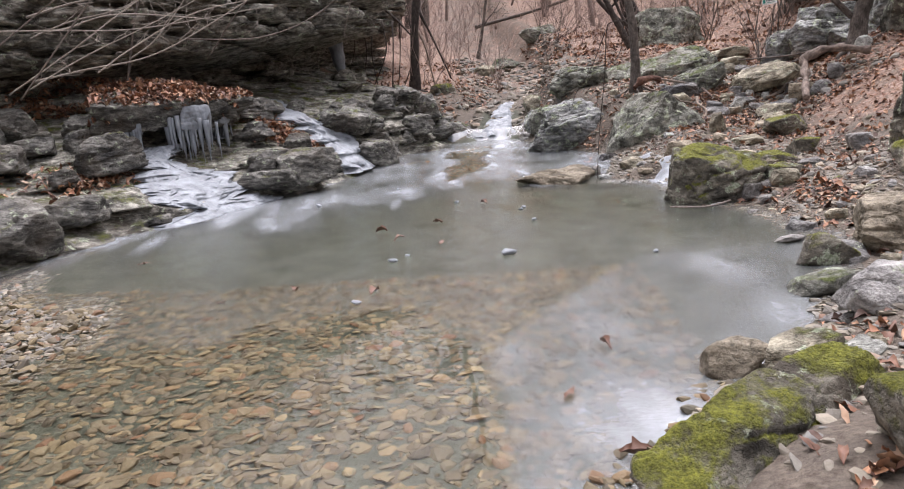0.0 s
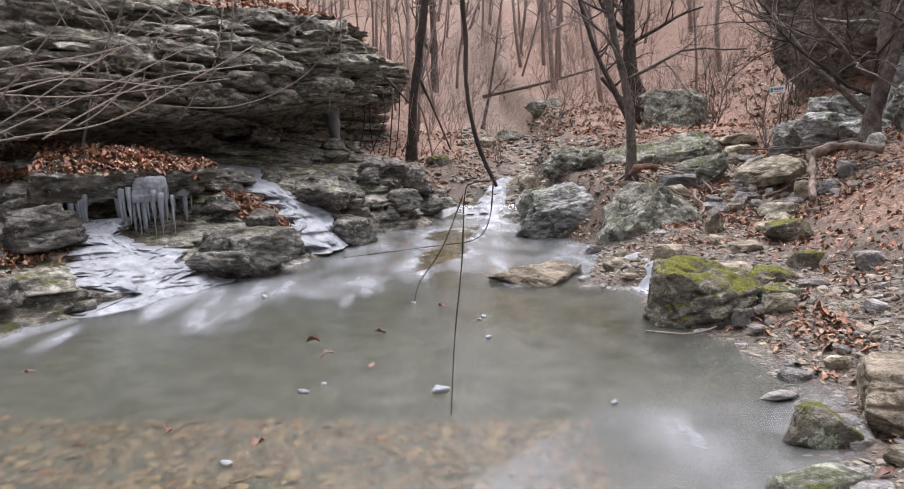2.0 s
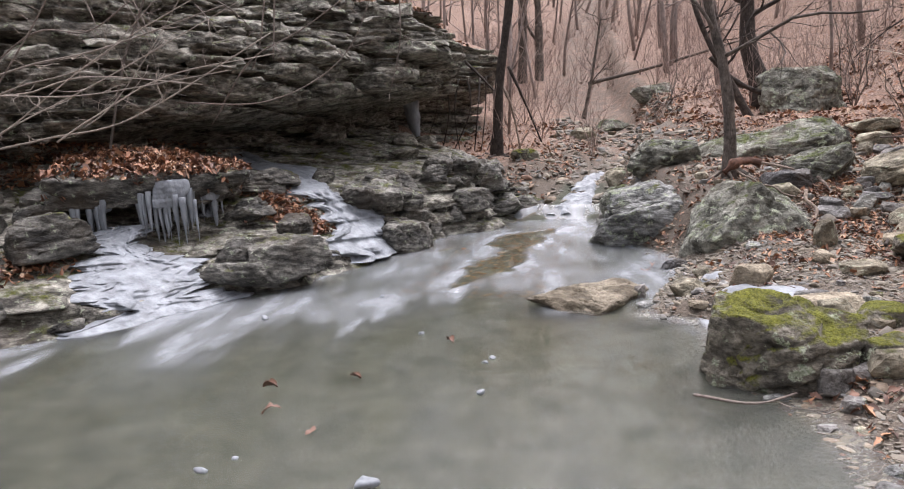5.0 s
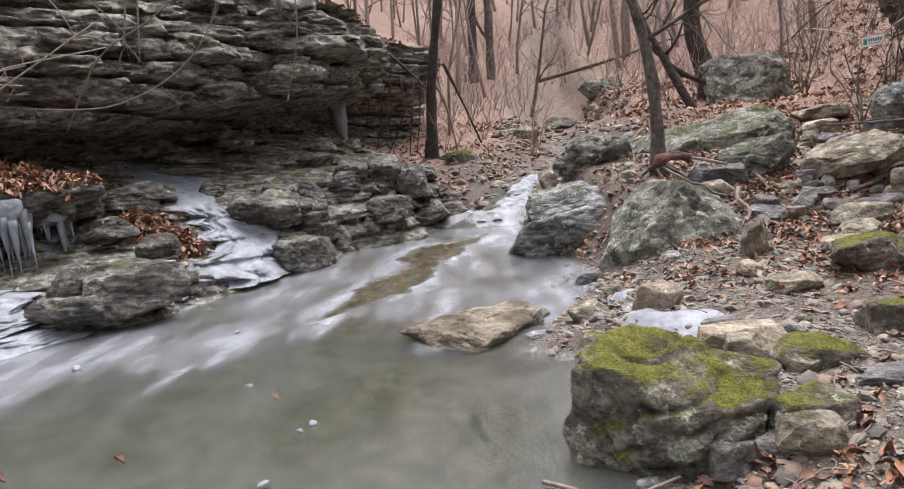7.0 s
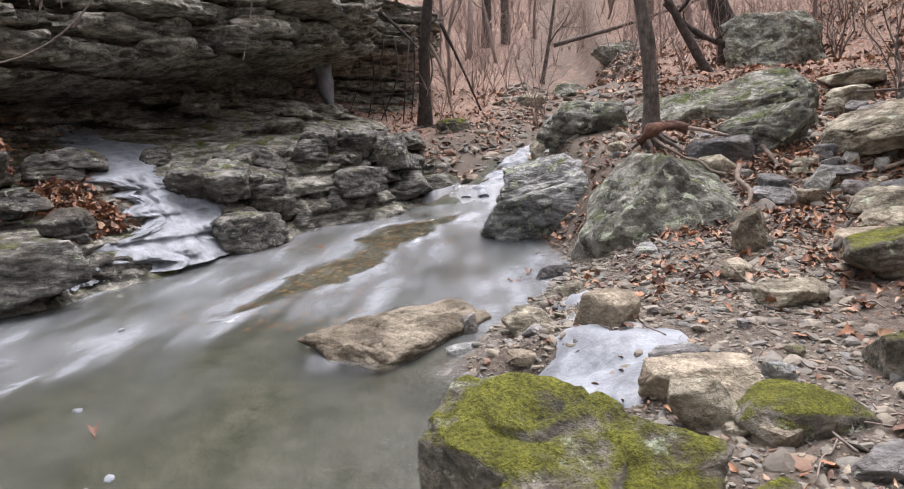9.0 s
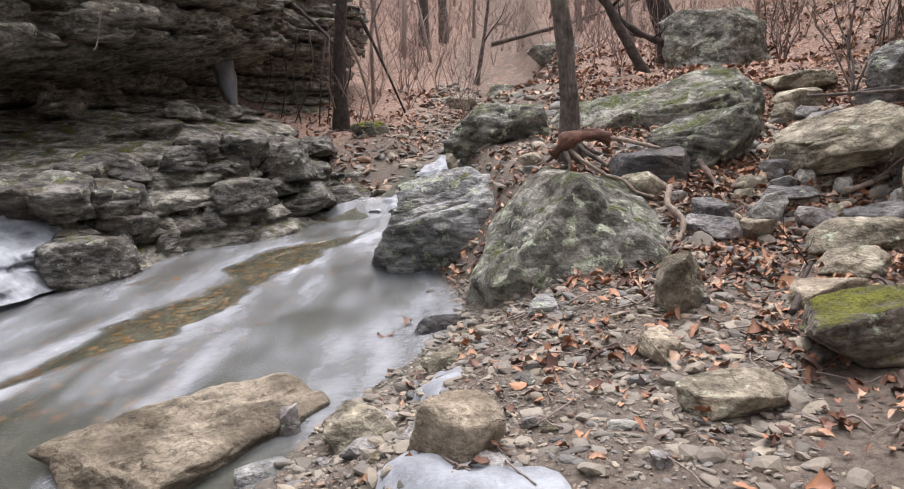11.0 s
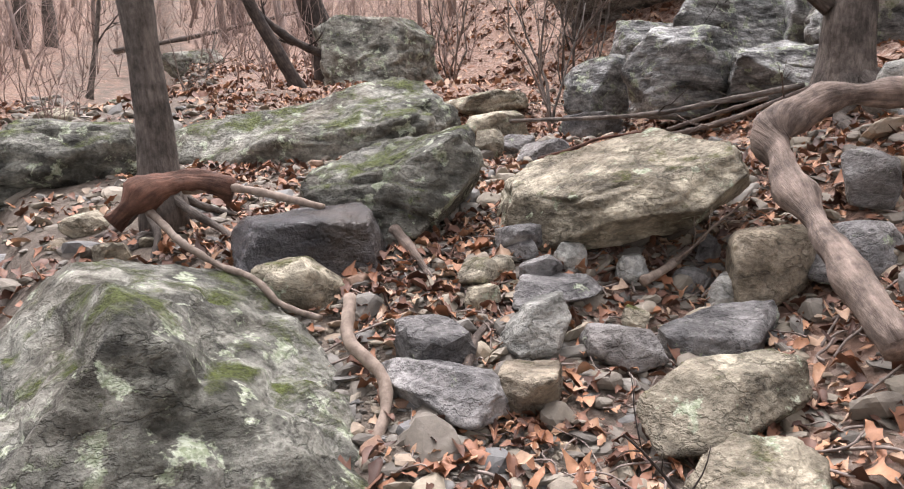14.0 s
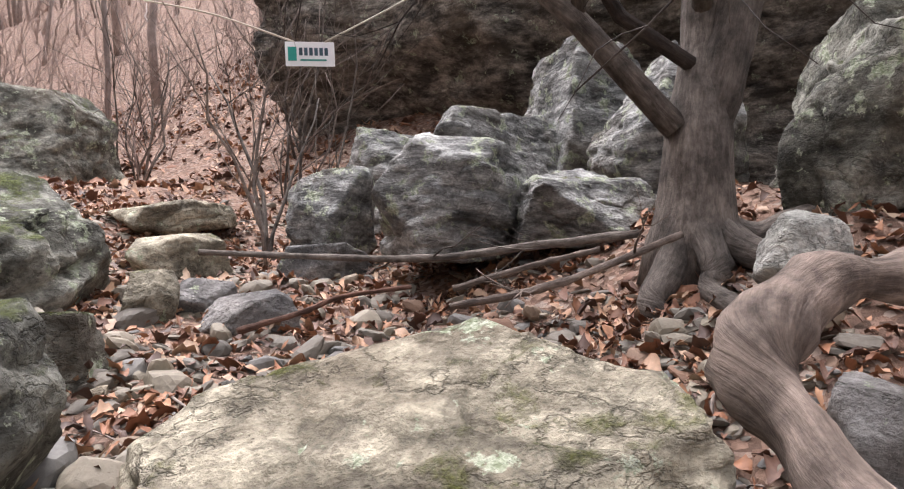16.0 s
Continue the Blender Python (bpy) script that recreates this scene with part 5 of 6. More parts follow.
fall = ice_sheet("frozen_waterfall", "white frozen waterfall spreading onto the pool", S_A - 0.8, S_A + 0.5, -0.02, 1.0, 0.26, 81, 0.6, 0.1)
curtain = tagged(new("icicle_curtain"), "white icicles hanging under ice-capped ledge rocks", "ice")
rng = np.random.default_rng(82)
curtain.location = cliff_point(S_A, 1.3, 0.0)
for k, (mid, half, high, count, longest) in enumerate(((0.3, 0.34, 1.24, 30, 0.72), (0.95, 0.22, 1.3, 14, 0.55), (-0.6, 0.24, 1.22, 12, 0.6))):
    along = cliff_point(S_A + mid + 0.2, high, 0) - cliff_point(S_A + mid - 0.2, high, 0)
    at = cliff_point(S_A + mid, high, -0.02)
    boulder("ledge_rock", "wet rock bulge with icicles hanging under it", at[0], at[1], (3.0 * half, 0.85, 0.5), BANK, 820 + k, math.degrees(math.atan2(along[1], along[0])), (0, 3), 0.06, 5, 0.3, 14, 0.07, z=high)
    for j in range(count):
        u = rng.uniform(-1, 1)
        p = cliff_point(S_A + mid + u * half, high + 0.05 * rng.normal(), 0.62 + 0.2 * rng.random()) - np.array(curtain.location)
        length = longest * rng.uniform(0.3, 1.0) * (1 - 0.45 * u * u)
        path = np.stack([p + (0, 0, 0.18), p + (0, 0, -0.3 * length), p + (0.01, 0, -0.7 * length), p + (0.01, 0, -length)])
        r0 = rng.uniform(0.012, 0.045)
        part("icicle", wood_mesh("icicle", [tube(bend(path, 3), np.interp(np.linspace(0, 1, 10), [0, 0.3, 1], [1.6 * r0, r0, 0.003]), 7, 0.3, j)], WHITE_ICE), curtain)
top = cliff_point(S_A + 0.2, 1.3, -0.05)
along = cliff_point(S_A + 0.6, 1.3, 0) - cliff_point(S_A - 0.2, 1.3, 0)
ledge_turn = math.degrees(math.atan2(along[1], along[0]))
ledge = boulder("leafy_ledge", "rock ledge above the icicles, piled with red-brown leaves", top[0], top[1], (3.1, 1.8, 0.72), BANK, 823, ledge_turn, (4, 2), 0.06, 6, 0.2, 9, 0.09, z=1.22, cuts=((0, -0.3, 1, 0.6), (0, -1, -0.3, 0.8)))
for k, (sx, hx, wide, high, deep) in enumerate(((0.35, 1.2, 0.55, 0.45, 0.32), (0.95, 1.25, 0.32, 0.3, 0.3), (-0.45, 1.2, 0.34, 0.34, 0.3))):
    at = cliff_point(S_A + sx, hx, 0.68)
    boulder("ice_bulge", "lumpy white ice bulging over the ledge edge", at[0], at[1], (wide, deep, high), WHITE_ICE, 825 + k, ledge_turn, (0, 4), 0.0, 5, 0.0, 5, 0.1, z=hx)
ice_sheet("frozen_waterfall", "white ice running out of the dark hollow", S_B - 0.7, S_B + 0.95, 0.08, 2.1, 0.15, 83, 0.6)
ice_sheet("ice_crust", "thin ice crust on the bank rocks", S_B - 1.35, S_B - 1.0, 0.1, 0.7, 0.1, 84)
ice_sheet("ice_crust", "thin ice crust on the bank rocks", S_B + 0.75, S_B + 0.95, 0.25, 0.75, 0.08, 85)
ice_sheet("ice_crust", "ice crust beside the leafy ledge", S_A + 0.9, S_A + 1.2, 1.0, 1.55, 0.1, 86)
icicle = tagged(new("hanging_ice"), "long pale icicle hanging under the overhang", "ice")
icicle.location = (-4.7, 22.5, 3.0)
part("icicle", wood_mesh("icicle", [tube(bend([(0, 0, 0.2), (0.05, 0, -0.4), (0.15, 0, -0.9), (0.25, 0, -1.75)], 6), np.linspace(0.24, 0.012, 19), 9, 0.5, 3)], WHITE_ICE), icicle)
part("icicle", wood_mesh("icicle", [tube(bend([(-0.15, 0.1, 0.2), (-0.1, 0, -0.3), (0, 0, -0.8)], 6), np.linspace(0.14, 0.02, 13), 9, 0.4, 4)], WHITE_ICE), icicle)


def ground_ice(name, label, x, y, rx, ry, turn, seed, lift=0.03):
    """A thin white sheet of ice on the ground, with a ragged edge."""
    n, m = 22, 48
    r, a = np.meshgrid(np.linspace(0, 1, n), np.linspace(0, 2 * math.pi, m), indexing="ij")
    edge = 1 + 0.35 * vnoise(np.stack([np.cos(a) * 1.7, np.sin(a) * 1.7, a * 0 + seed], -1), seed)
    lx, ly = r * edge * rx * np.cos(a), r * edge * ry * np.sin(a)
    c, s = math.cos(radians(turn)), math.sin(radians(turn))
    px, py = x + lx * c - ly * s, y + lx * s + ly * c
    pz = ground_z(px, py) + lift * (1 - 1.9 * r ** 4) + 0.012 * fbm2(px, py, 6, 3, seed)
    return tagged(new(name, mesh_np(name, np.stack([px, py, pz], -1).reshape(-1, 3), grid_faces(n, m), WHITE_ICE)), label, "ice")


ground_ice("ice_patch", "white ice patch on the gravel", 2.95, 9.65, 0.5, 0.55, 20, 91, 0.045)
ground_ice("ice_patch", "white ice at the stones of the shore", 2.65, 11.1, 0.16, 0.3, 10, 92, 0.04)


# the small cascade above the channel
u, w = np.meshgrid(np.linspace(-1, 1, 26), np.linspace(18.9, 22.2, 110), indexing="ij")
xm = (left_shore(w) + right_shore(w)) / 2
cx = xm + u * np.interp(w, [18.9, 19.5, 20.5, 21.5, 22.2], [0.5, 0.4, 0.34, 0.25, 0.12])
cz = ground_z(cx, w) + 0.05 - 0.14 * np.abs(u) ** 3 + 0.13 * fbm2(cx, w, 2.0, 4, 94) + 0.05 * np.floor(2.2 * w) % 0.1
tagged(new("cascade", mesh_np("cascade", np.stack([cx, w, cz], -1).reshape(-1, 3), grid_faces(26, 110), WHITE_ICE)), "small white icy cascade between the rocks", "water")

# lumps of ice and leaves lying on the pool


def ice_lump(x, y, size, seed):
    v, f = rock_shape((size * 0.75, size * 0.5, size * 0.28), seed, 3, 20, 0.12, 0.2)
    ob = new("ice_lump", mesh_np("ice_lump", v, f, WHITE_ICE))
    ob.matrix_world = pose(x, y, 0.0, 0, 0, seed * 37)
    return tagged(ob, "small broken lump of white ice on the pool", "ice", "ice lumps on the pool")


for k, (x, y) in enumerate(((-2.5, 9.54), (-0.88, 5.9), (0.26, 5.88), (1.6, 5.64), (-1.45, 10.72), (0.51, 8.33), (-0.76, 6.1), (-0.4, 9.07), (0.6, 7.44), (-0.9, 4.95), (0.47, 8.2), (-1.0, 4.6))):
    ice_lump(x, y, (0.15, 0.12, 0.2, 0.09)[k % 4] if k < 4 else 0.07 + 0.02 * (k % 3), 300 + k)


# ---- leaves ----
def leaf_shape(rng):
    """A curled, lobed dead leaf 1 long, lying in x: 21 points, 24 triangles."""
    x = np.linspace(-0.5, 0.5, 7)
    w = np.array([0.04, 0.34, 0.44, 0.62, 0.46, 0.34, 0.02]) * rng.uniform(0.55, 1.15) * rng.uniform(0.75, 1.25, 7)
    curl, fold, twist = rng.uniform(-0.7, 0.9), rng.uniform(-0.35, 0.7), rng.uniform(-0.5, 0.5)
    v = np.zeros((7, 3, 3))
    for j, s in enumerate((-1, 0, 1)):
        v[:, j, 0] = x + 0.05 * rng.normal(size=7) * abs(s)
        v[:, j, 1] = s * w * rng.uniform(0.38, 0.6) + 0.12 * curl * x * x
        v[:, j, 2] = curl * (x * x - 0.12) + abs(s) * fold * w + twist * s * w * x + 0.05 * rng.normal(size=7)
    q = grid_faces(7, 3)
    return v.reshape(-1, 3), np.concatenate([q[:, [0, 1, 2]], q[:, [0, 2, 3]]])


rng = np.random.default_rng(5)
LEAVES = [leaf_shape(rng) for _ in range(24)]


def scatter(shapes, pos, size, rng, tip=0.3, squash=None):
    """Copies of small shapes at places, turned at random, in one set of points and triangles."""
    vs, fs, n = [], [], 0
    for p, s in zip(pos, size):
        v, f = shapes[rng.integers(len(shapes))]
        a = rng.uniform(0, 6.283)
        ex, ey = tip * rng.normal(), tip * rng.normal()
        ca, sa = math.cos(a), math.sin(a)
        m = np.array([[ca, -sa, 0], [sa, ca, 0], [ex * ca + ey * sa, -ex * sa + ey * ca, 1]])
        vs.append((v * s) @ m.T + p)
        fs.append(f + n)
        n += len(v)
    return np.concatenate(vs), np.concatenate(fs)


def litter(name, label, count, x0, x1, y0, y1, seed, size=(0.05, 0.12), where=None, lift=0.015, patch=0.1):
    rng = np.random.default_rng(seed)
    x, y = rng.uniform(x0, x1, count * 3), rng.uniform(y0, y1, count * 3)
    keep = fbm2(x, y, 1.3, 3, seed) + 0.5 * rng.normal(size=len(x)) > patch
    keep &= x > right_shore(y) + 0.15 if where is None else where(x, y)
    x, y = x[keep][:count], y[keep][:count]
    pos = np.stack([x, y, ground_z(x, y) + lift + 0.015 * rng.random(len(x))], -1)
    v, f = scatter(LEAVES, pos, size[0] * 0.7 + (size[1] - size[0] * 0.7) * rng.random(len(x)) ** 1.6, rng, 0.45)
    return tagged(new(name, mesh_np(name, v, f, LEAF)), label, "leaves", kind="stuff")


litter("leaf_litter", "orange and brown dead leaves between the stones", 7000, 3.3, 8.5, 12.0, 20.5, 201, (0.05, 0.115), lift=0.02)
litter("leaf_litter", "curled orange leaves under the slab", 2600, 3.7, 7.4, 12.2, 15.2, 211, (0.04, 0.105), lift=0.02, patch=-0.1)
litter("leaf_litter", "pale brown leaves on the level ground below the rocks", 2200, 5.5, 8.8, 14.4, 19.5, 231, (0.05, 0.115), lift=0.02, patch=-0.3)
litter("leaf_litter", "leaves on the bank around the slender tree", 1500, 1.4, 4.2, 13.8, 19.5, 212, patch=-0.2)
litter("leaf_litter", "scattered brown leaves on the gravel bank", 900, 2.4, 5.5, 5.5, 12.2, 202, patch=0.3)
litter("leaf_litter", "brown leaves drifted at the shore", 350, 2.9, 3.9, 5.8, 8.0, 203)
litter("leaf_litter", "brown leaves on the near bank", 700, 1.2, 4.0, 0.3, 5.6, 204, patch=0.2)
litter("leaf_litter", "brown leaves on the slope", 2500, 4.4, 8, 3, 12.5, 205)
litter("leaf_litter", "brown leaves over the far valley slope", 5000, 1.5, 13, 20, 31, 206, (0.1, 0.2))
litter("leaf_litter", "brown leaves at the foot of the cliff", 1600, -4.5, 0.6, 20, 29, 207, (0.09, 0.17), lambda x, y: x < left_shore(y) - 0.3)
rng = np.random.default_rng(208)
n = 2600
ls, lh = MOUND_S + rng.normal(size=n) * 1.1, rng.uniform(1.55, 2.25, n)
v, f = scatter(LEAVES, cliff_point(ls, lh, 0.02) + np.array([0, 0, 0.03]), rng.uniform(0.08, 0.15, n), rng, 0.5)
tagged(new("leaf_litter", mesh_np("leaf_litter", v, f, LEAF)), "red-brown leaves piled on the cliff ledge", "leaves", kind="stuff")
spots = np.array([(ledge.matrix_world @ q.co)[:] for q in ledge.data.vertices if q.normal[2] > 0.35])
spots = spots[rng.integers(len(spots), size=3400)]
v, f = scatter(LEAVES, spots + np.stack([0.02 * rng.normal(size=3400), 0.02 * rng.normal(size=3400), 0.09 * rng.random(3400)], -1), rng.uniform(0.07, 0.13, 3400), rng, 0.6)
tagged(new("leaf_litter", mesh_np("leaf_litter", v, f, LEAF)), "red-brown leaves heaped on the icy ledge", "leaves", kind="stuff")
ls = np.concatenate([S_B - 1.0 + rng.normal(size=450) * 0.2, S_B - 0.75 + rng.normal(size=350) * 0.18, MOUND_S - 1.2 + rng.normal(size=300) * 0.5])
lh = np.concatenate([rng.uniform(0.75, 1.3, 450), rng.uniform(0.55, 0.9, 350), rng.uniform(0.5, 0.9, 300)])
v, f = scatter(LEAVES, cliff_point(ls, lh, 0.03) + np.array([0, 0, 0.03]), rng.uniform(0.07, 0.13, len(ls)), rng, 0.5)
tagged(new("leaf_litter", mesh_np("leaf_litter", v, f, LEAF)), "red-brown leaves caught on the bank rocks", "leaves", kind="stuff")
n = 5000
ls, lh = rng.uniform(8, 30, n), 5.0 + rng.random(n) ** 1.5 * 2.0
v, f = scatter(LEAVES, cliff_point(ls, lh, 0.0) + np.array([0, 0, 0.05]), rng.uniform(0.1, 0.18, n), rng, 0.5)
tagged(new("leaf_litter", mesh_np("leaf_litter", v, f, LEAF)), "dead leaves on the slope above the cliff", "leaves", kind="stuff")
for k, (x, y) in enumerate(((-1.21, 7.38), (-0.9, 4.9), (-1.65, 5.14), (-3.67, 6.45), (-0.45, 6.58), (-0.57, 7.7), (-0.94, 6.9), (0.79, 3.44), (0.72, 2.15), (0.49, 2.77), (-0.01, 8.8), (1.9, 12.5), (2.0, 12.8))):
    v, f = LEAVES[k % len(LEAVES)]
    ob = new("leaf", mesh_np("leaf", v * 0.14, f, LEAF))
    ob.matrix_world = pose(x, y, 0.02, 0, 0, 67 * k)
    tagged(ob, "single brown dead leaf lying on the ice", "leaf", "leaves on the ice")

# ---- far woods on the slopes ----
rng = np.random.default_rng(301)
out = []
n = 0
while n < 330:
    x, y = rng.uniform(-32, 45), rng.uniform(26, 85)
    if (abs(x - float(left_shore(y)) - 0.8) < 1.5 and y < 40) or (x < -4 and y < 34) or (x > 7.5 and x < 16 and y < 26):
        continue
    z = gz(x, y)
    hgt, r = rng.uniform(7, 14), rng.uniform(0.045, 0.14)
    way = np.array([0.12 * rng.normal(), 0.12 * rng.normal(), 1])
    p = [np.array([x, y, z - 0.2])]
    for _ in range(5):
        way = way + np.array([0.07 * rng.normal(), 0.07 * rng.normal(), 0])
        p.append(p[-1] + way * hgt / 5)
    p = np.array(p)
    out.append(tube(p, np.linspace(r, r * 0.35, 6), 6))
    for _ in range(12 if y < 55 else 6):
        i = rng.integers(1, 5)
        a = rng.uniform(0, 6.28)
        branch(rng, p[i] + (p[i + 1] - p[i]) * rng.random(), (math.cos(a), math.sin(a), rng.uniform(0.3, 1.1)), rng.uniform(1.5, 3.5), r * 0.35, 1, out, 4, 0, (3, 6))
    n += 1
tagged(new("far_woods", wood_mesh("far_woods", out, plain("far_bark", (0.17, 0.14, 0.125), (0.34, 0.285, 0.26), 6, 0.9, None, 0.2, 0.02, True))), "bare grey winter trees on the far slopes", "trees", kind="stuff")
out = []
for _ in range(900):
    x, y = rng.uniform(-9, 26), rng.uniform(23, 60)
    if (abs(x - float(left_shore(y)) - 0.8) < 1.2 and y < 36) or (x < -3 and y < 32) or (x > 8 and x < 15 and y < 25):
        continue
    z = gz(x, y)
    for _ in range(3):
        a = rng.uniform(0, 6.28)
        branch(rng, (x, y, z - 0.05), (0.4 * math.cos(a), 0.4 * math.sin(a), 1), rng.uniform(1.0, 2.6), 0.014, 1, out, 3, 0, (3, 6))
tagged(new("undergrowth", wood_mesh("undergrowth", out, plain("far_twig", (0.2, 0.15, 0.13), (0.36, 0.27, 0.235), 6, 0.9, None, 0.1, 0.01, True))), "thin bare brush on the far slopes", "brush", kind="stuff")

# the brown cliff behind the sign
n, m = 160, 120
u, w = np.meshgrid(np.linspace(0, 1, n), np.linspace(0, 1, m), indexing="ij")
bx, by = np.interp(u, [0, 0.35, 0.7, 1], [9.6, 11.0, 11.6, 12.2]), np.interp(u, [0, 0.35, 0.7, 1], [23.5, 19.6, 16, 11])
o = np.interp(w, [0, 0.12, 0.2, 0.5, 0.8, 1], [0.3, 0.0, -0.2, 0.9, 1.2, -1.5])
o = o + 0.35 * fbm(np.stack([u * 9, w * 5, u * 0], -1), 5, 401) + 0.2 * np.floor(2.5 * fbm(np.stack([u * 6, w * 9, u * 0 + 3], -1), 3, 402)) / 2.5
back = np.stack([bx - o * 0.88, by - o * 0.25, 1.6 + 6.0 * w], -1)
tagged(new("cliff_wall_east", mesh_np("cliff_wall_east", back.reshape(-1, 3), grid_faces(n, m)[:, ::-1], DARKCLIFF)), "brown overhanging rock cliff behind the forked tree", "cliff", kind="structure")

# ---- stones ----
STONE_MESHES = [[mesh_np("stone", *rock_shape((1, s, h), 500 + 10 * i + j, 3, 26, 0.03, 0.5, 0.0, 9), mat, False) for j, (s, h) in enumerate(((0.8, 0.5), (0.65, 0.35), (0.9, 0.6), (0.6, 0.22), (0.75, 0.3)))] for i, mat in enumerate((SLATE, TAN, GREY, BUFF, PALE))]
rng = np.random.default_rng(501)
made = 0
while made < 290:
    y = rng.uniform(2.2, 19)
    x = float(right_shore(y)) + abs(rng.normal()) * 1.5 + 0.02
    size = min(0.34, 0.075 * (1 + rng.exponential(1.0)))
    if x > 8 or (2.2 < x < 4.1 and 12.6 < y < 14.4):
        continue
    ob = new("stone", STONE_MESHES[rng.choice(5, p=[0.34, 0.28, 0.16, 0.16, 0.06])][rng.integers(5)])
    ob.matrix_world = pose(x, y, gz(x, y) - 0.12 * size, 9 * rng.normal(), 9 * rng.normal(), rng.uniform(0, 360)) @ Matrix.Scale(size, 4)
    tagged(ob, "flat angular grey or tan stone on the gravel bank", "stone", "stones of the bank")
    made += 1

PEBBLES = [rock_shape((1, s, h), 600 + k, 2, 30, 0.0, 0.4, 0.0, 8) for k, (s, h) in enumerate(((0.8, 0.42), (0.6, 0.26), (0.9, 0.24), (0.7, 0.4), (0.45, 0.2), (0.75, 0.18), (0.55, 0.3), (0.85, 0.2), (0.5, 0.16)))]
SMALL = [rock_shape((1, s, h), 650 + k, 1, 14, 0.0, 0.4, 0.0, 7) for k, (s, h) in enumerate(((0.8, 0.5), (0.6, 0.3), (0.9, 0.35), (0.7, 0.5)))]


def gravel(name, label, shapes, count, x0, x1, y0, y1, seed, size, mat, where, tip=0.2, power=2.0):
    rng = np.random.default_rng(seed)
    x, y = rng.uniform(x0, x1, count * 4), rng.uniform(y0, y1, count * 4)
    keep = where(x, y)
    x, y = x[keep][:count], y[keep][:count]
    s = size[0] + (size[1] - size[0]) * rng.random(len(x)) ** power
    pos = np.stack([x, y, ground_z(x, y) - 0.1 * s], -1)
    v, f = scatter(shapes, pos, s, rng, tip)
    return tagged(new(name, mesh_np(name, v, f, mat, False)), label, "gravel", kind="stuff")


bank_zone = lambda x, y: (x > right_shore(y) - 0.05) & (x < right_shore(y) + 2.6)
gravel("gravel", "coarse grey and tan gravel on the bank", PEBBLES, 7000, 0.5, 6.5, 2, 14, 601, (0.025, 0.13), PEBBLE, bank_zone)
gravel("gravel", "fine gravel on the bank", SMALL, 22000, 2.0, 6.5, 5, 14, 602, (0.01, 0.04), PEBBLE, bank_zone)
gravel("gravel", "gravel and stones between the boulders", PEBBLES, 2500, 3.6, 8, 13, 20, 603, (0.03, 0.15), PEBBLE, lambda x, y: x > right_shore(y))
gravel("gravel", "angular stones among the leaves", PEBBLES, 2300, 3.8, 7.4, 12.2, 15.6, 607, (0.03, 0.15), PEBBLE, lambda x, y: x > right_shore(y), 0.25)
STONES = [rock_shape((1, w, h), 640 + k, 3, 14, 0.06, 0.3, 0.0, 11) for k, (w, h) in enumerate(((0.8, 0.5), (0.65, 0.4), (0.9, 0.45), (0.7, 0.55)))]
gravel("gravel", "fist-sized tan and grey stones in the leaves", STONES, 430, 4.2, 7.4, 12.3, 17.2, 617, (0.08, 0.22), PEBBLE, lambda x, y: x > right_shore(y), 0.25)
gravel("gravel", "stones of the bank above the channel", PEBBLES, 500, 0.9, 4, 14, 20, 608, (0.05, 0.25), PEBBLE, lambda x, y: x > right_shore(y), 0.25)
gravel("gravel", "gravel of the near bank", PEBBLES, 1300, 0.3, 4, -0.5, 4.5, 609, (0.03, 0.12), PEBBLE, lambda x, y: x > right_shore(y), 0.25)
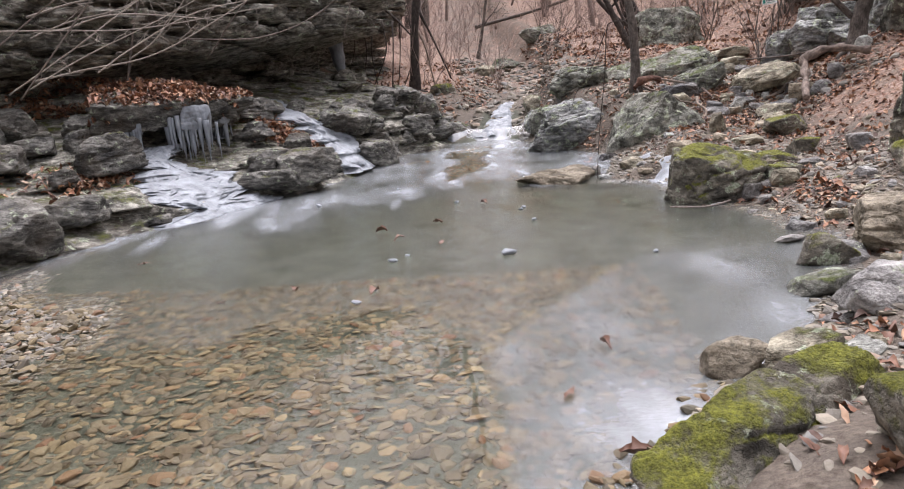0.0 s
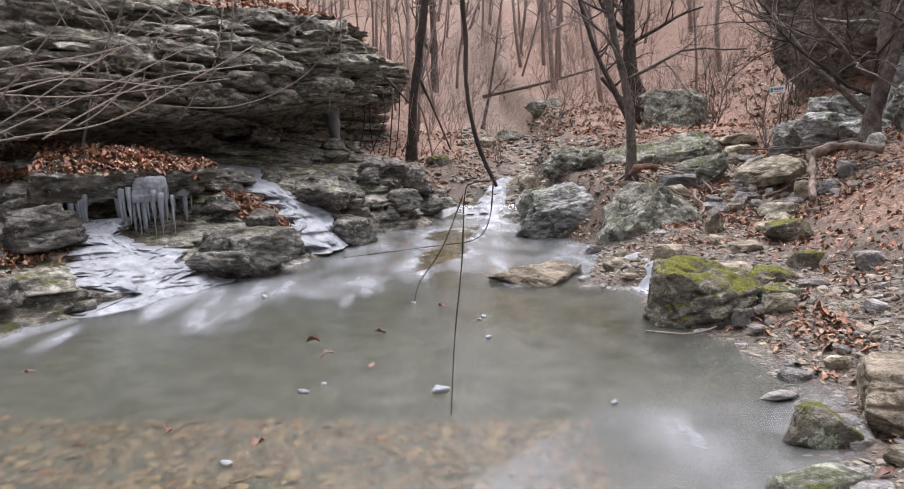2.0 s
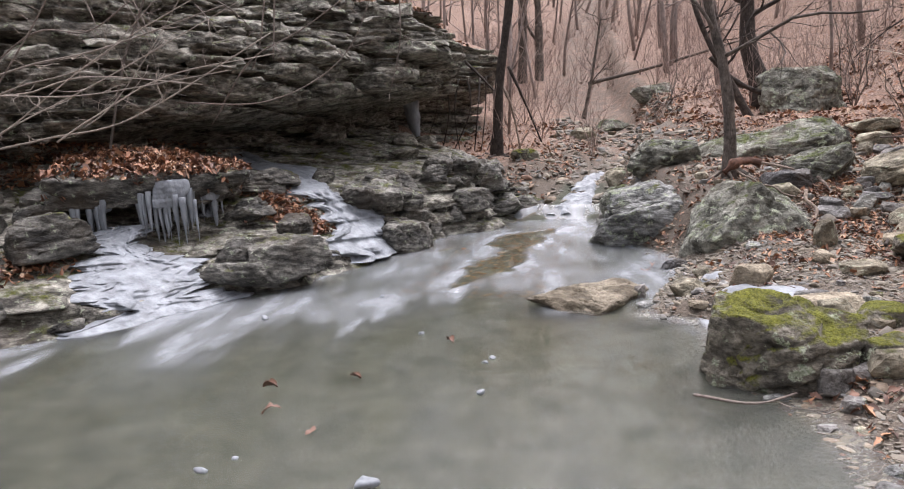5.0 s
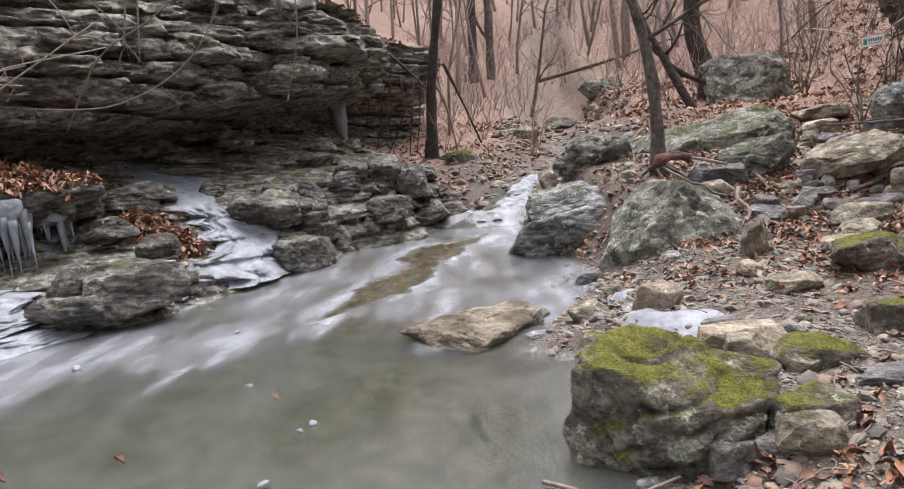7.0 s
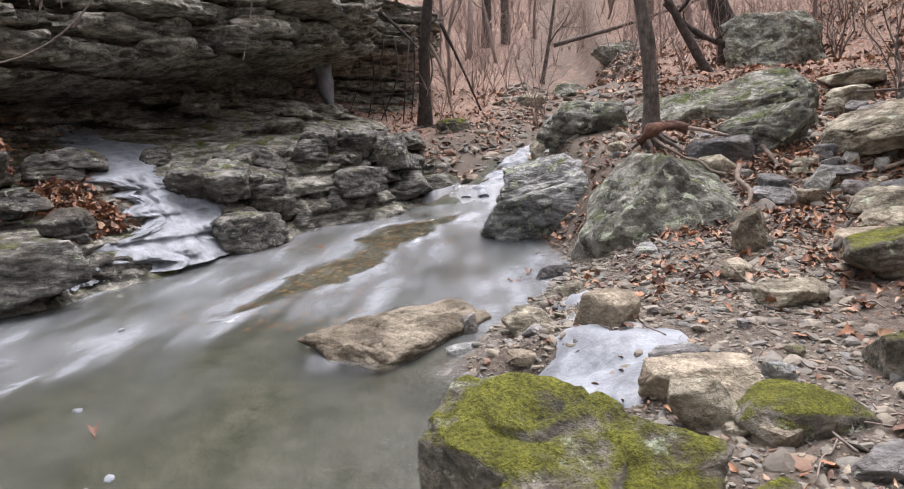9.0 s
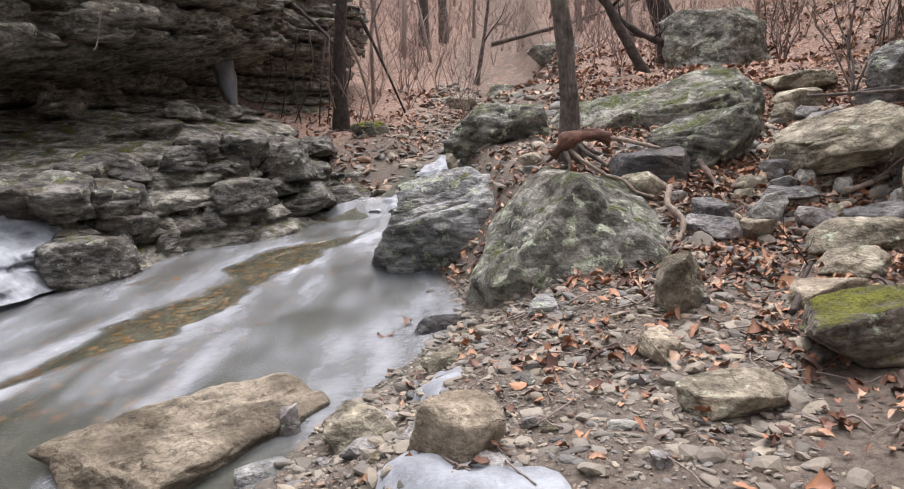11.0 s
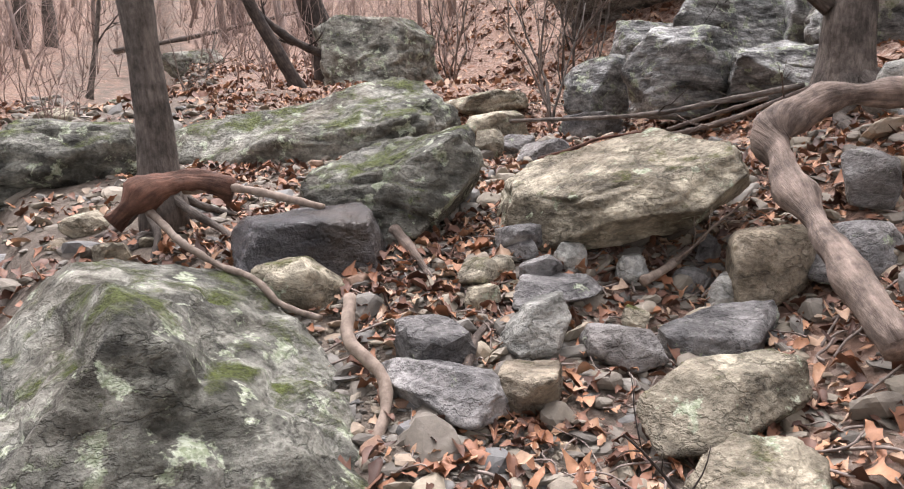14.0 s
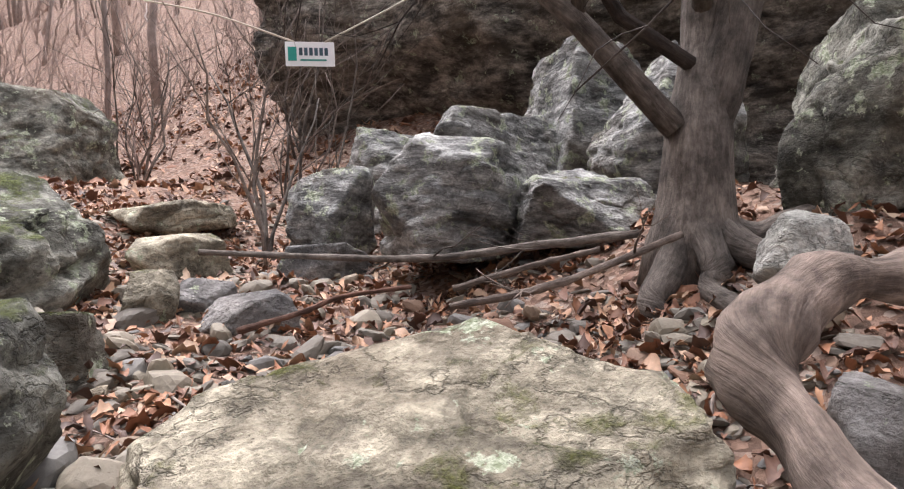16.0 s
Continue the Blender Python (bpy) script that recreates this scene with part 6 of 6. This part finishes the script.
gravel("bed_pebbles", "flat brown pebbles on the clear pool bed", PEBBLES, 15000, -4.6, 1.4, 0.2, 5.6, 604, (0.02, 0.14), BED_PEBBLE, lambda x, y: np.minimum(x - left_shore(y), right_shore(y) - x) > -0.1, 0.3)
gravel("bed_pebbles", "amber-brown pebbles on the bed of the open channel", PEBBLES, 2200, -1.4, 0.6, 11, 17.8, 614, (0.03, 0.14), AMBER_PEBBLE, lambda x, y: np.minimum(x - left_shore(y), right_shore(y) - x) > 0.1, 0.2)
gravel("gravel", "pebbles of the low gravel bar", PEBBLES, 4500, -5.4, -2.3, 2.8, 6.4, 605, (0.02, 0.09), PEBBLE, lambda x, y: ground_z(x, y) > -0.06)
gravel("gravel", "stones of the stream bed above the pool", PEBBLES, 1500, -3, 4, 19.3, 30, 606, (0.06, 0.35), PEBBLE, lambda x, y: (x > left_shore(y) - 2.0) & (x < right_shore(y) + 1.2))

# ledges and blocks of the cliff and its foot
LEDGES = [mesh_np("stone", *rock_shape((1, 0.55, h), 800 + k, 4, 22, 0.05, 0.6), CLIFF) for k, h in enumerate((0.16, 0.22, 0.3, 0.2, 0.26, 0.36))]
BLOCKS = [mesh_np("stone", *rock_shape((1, 0.8, h), 830 + k, 5, 18, 0.07, 0.4, 0.0, 10), BANK) for k, h in enumerate((0.45, 0.52, 0.38, 0.6, 0.42, 0.34))]
rng = np.random.default_rng(801)
for k in range(300):
    low = k < 150
    s = rng.uniform(8.5, 25)
    h = rng.uniform(-0.05, 1.3) if low else rng.uniform(1.6, 4.9)
    if low and (abs(s - S_B) < 0.55 or abs(s - S_A) < 0.8):
        continue
    p = cliff_point(s, h, -0.14 if low else -0.18)
    size = 0.35 + 0.95 * rng.random() ** 1.5 if low else rng.uniform(0.45, 1.3)
    along = math.degrees(math.atan2(np.interp(s, CS, CNY), np.interp(s, CS, CNX))) + 90
    ob = part("stone", (BLOCKS if low else LEDGES)[rng.integers(6)], cliff)
    ob.matrix_world = pose(*p, 5 * rng.normal(), 5 * rng.normal(), along + 14 * rng.normal()) @ Matrix.Scale(size, 4)
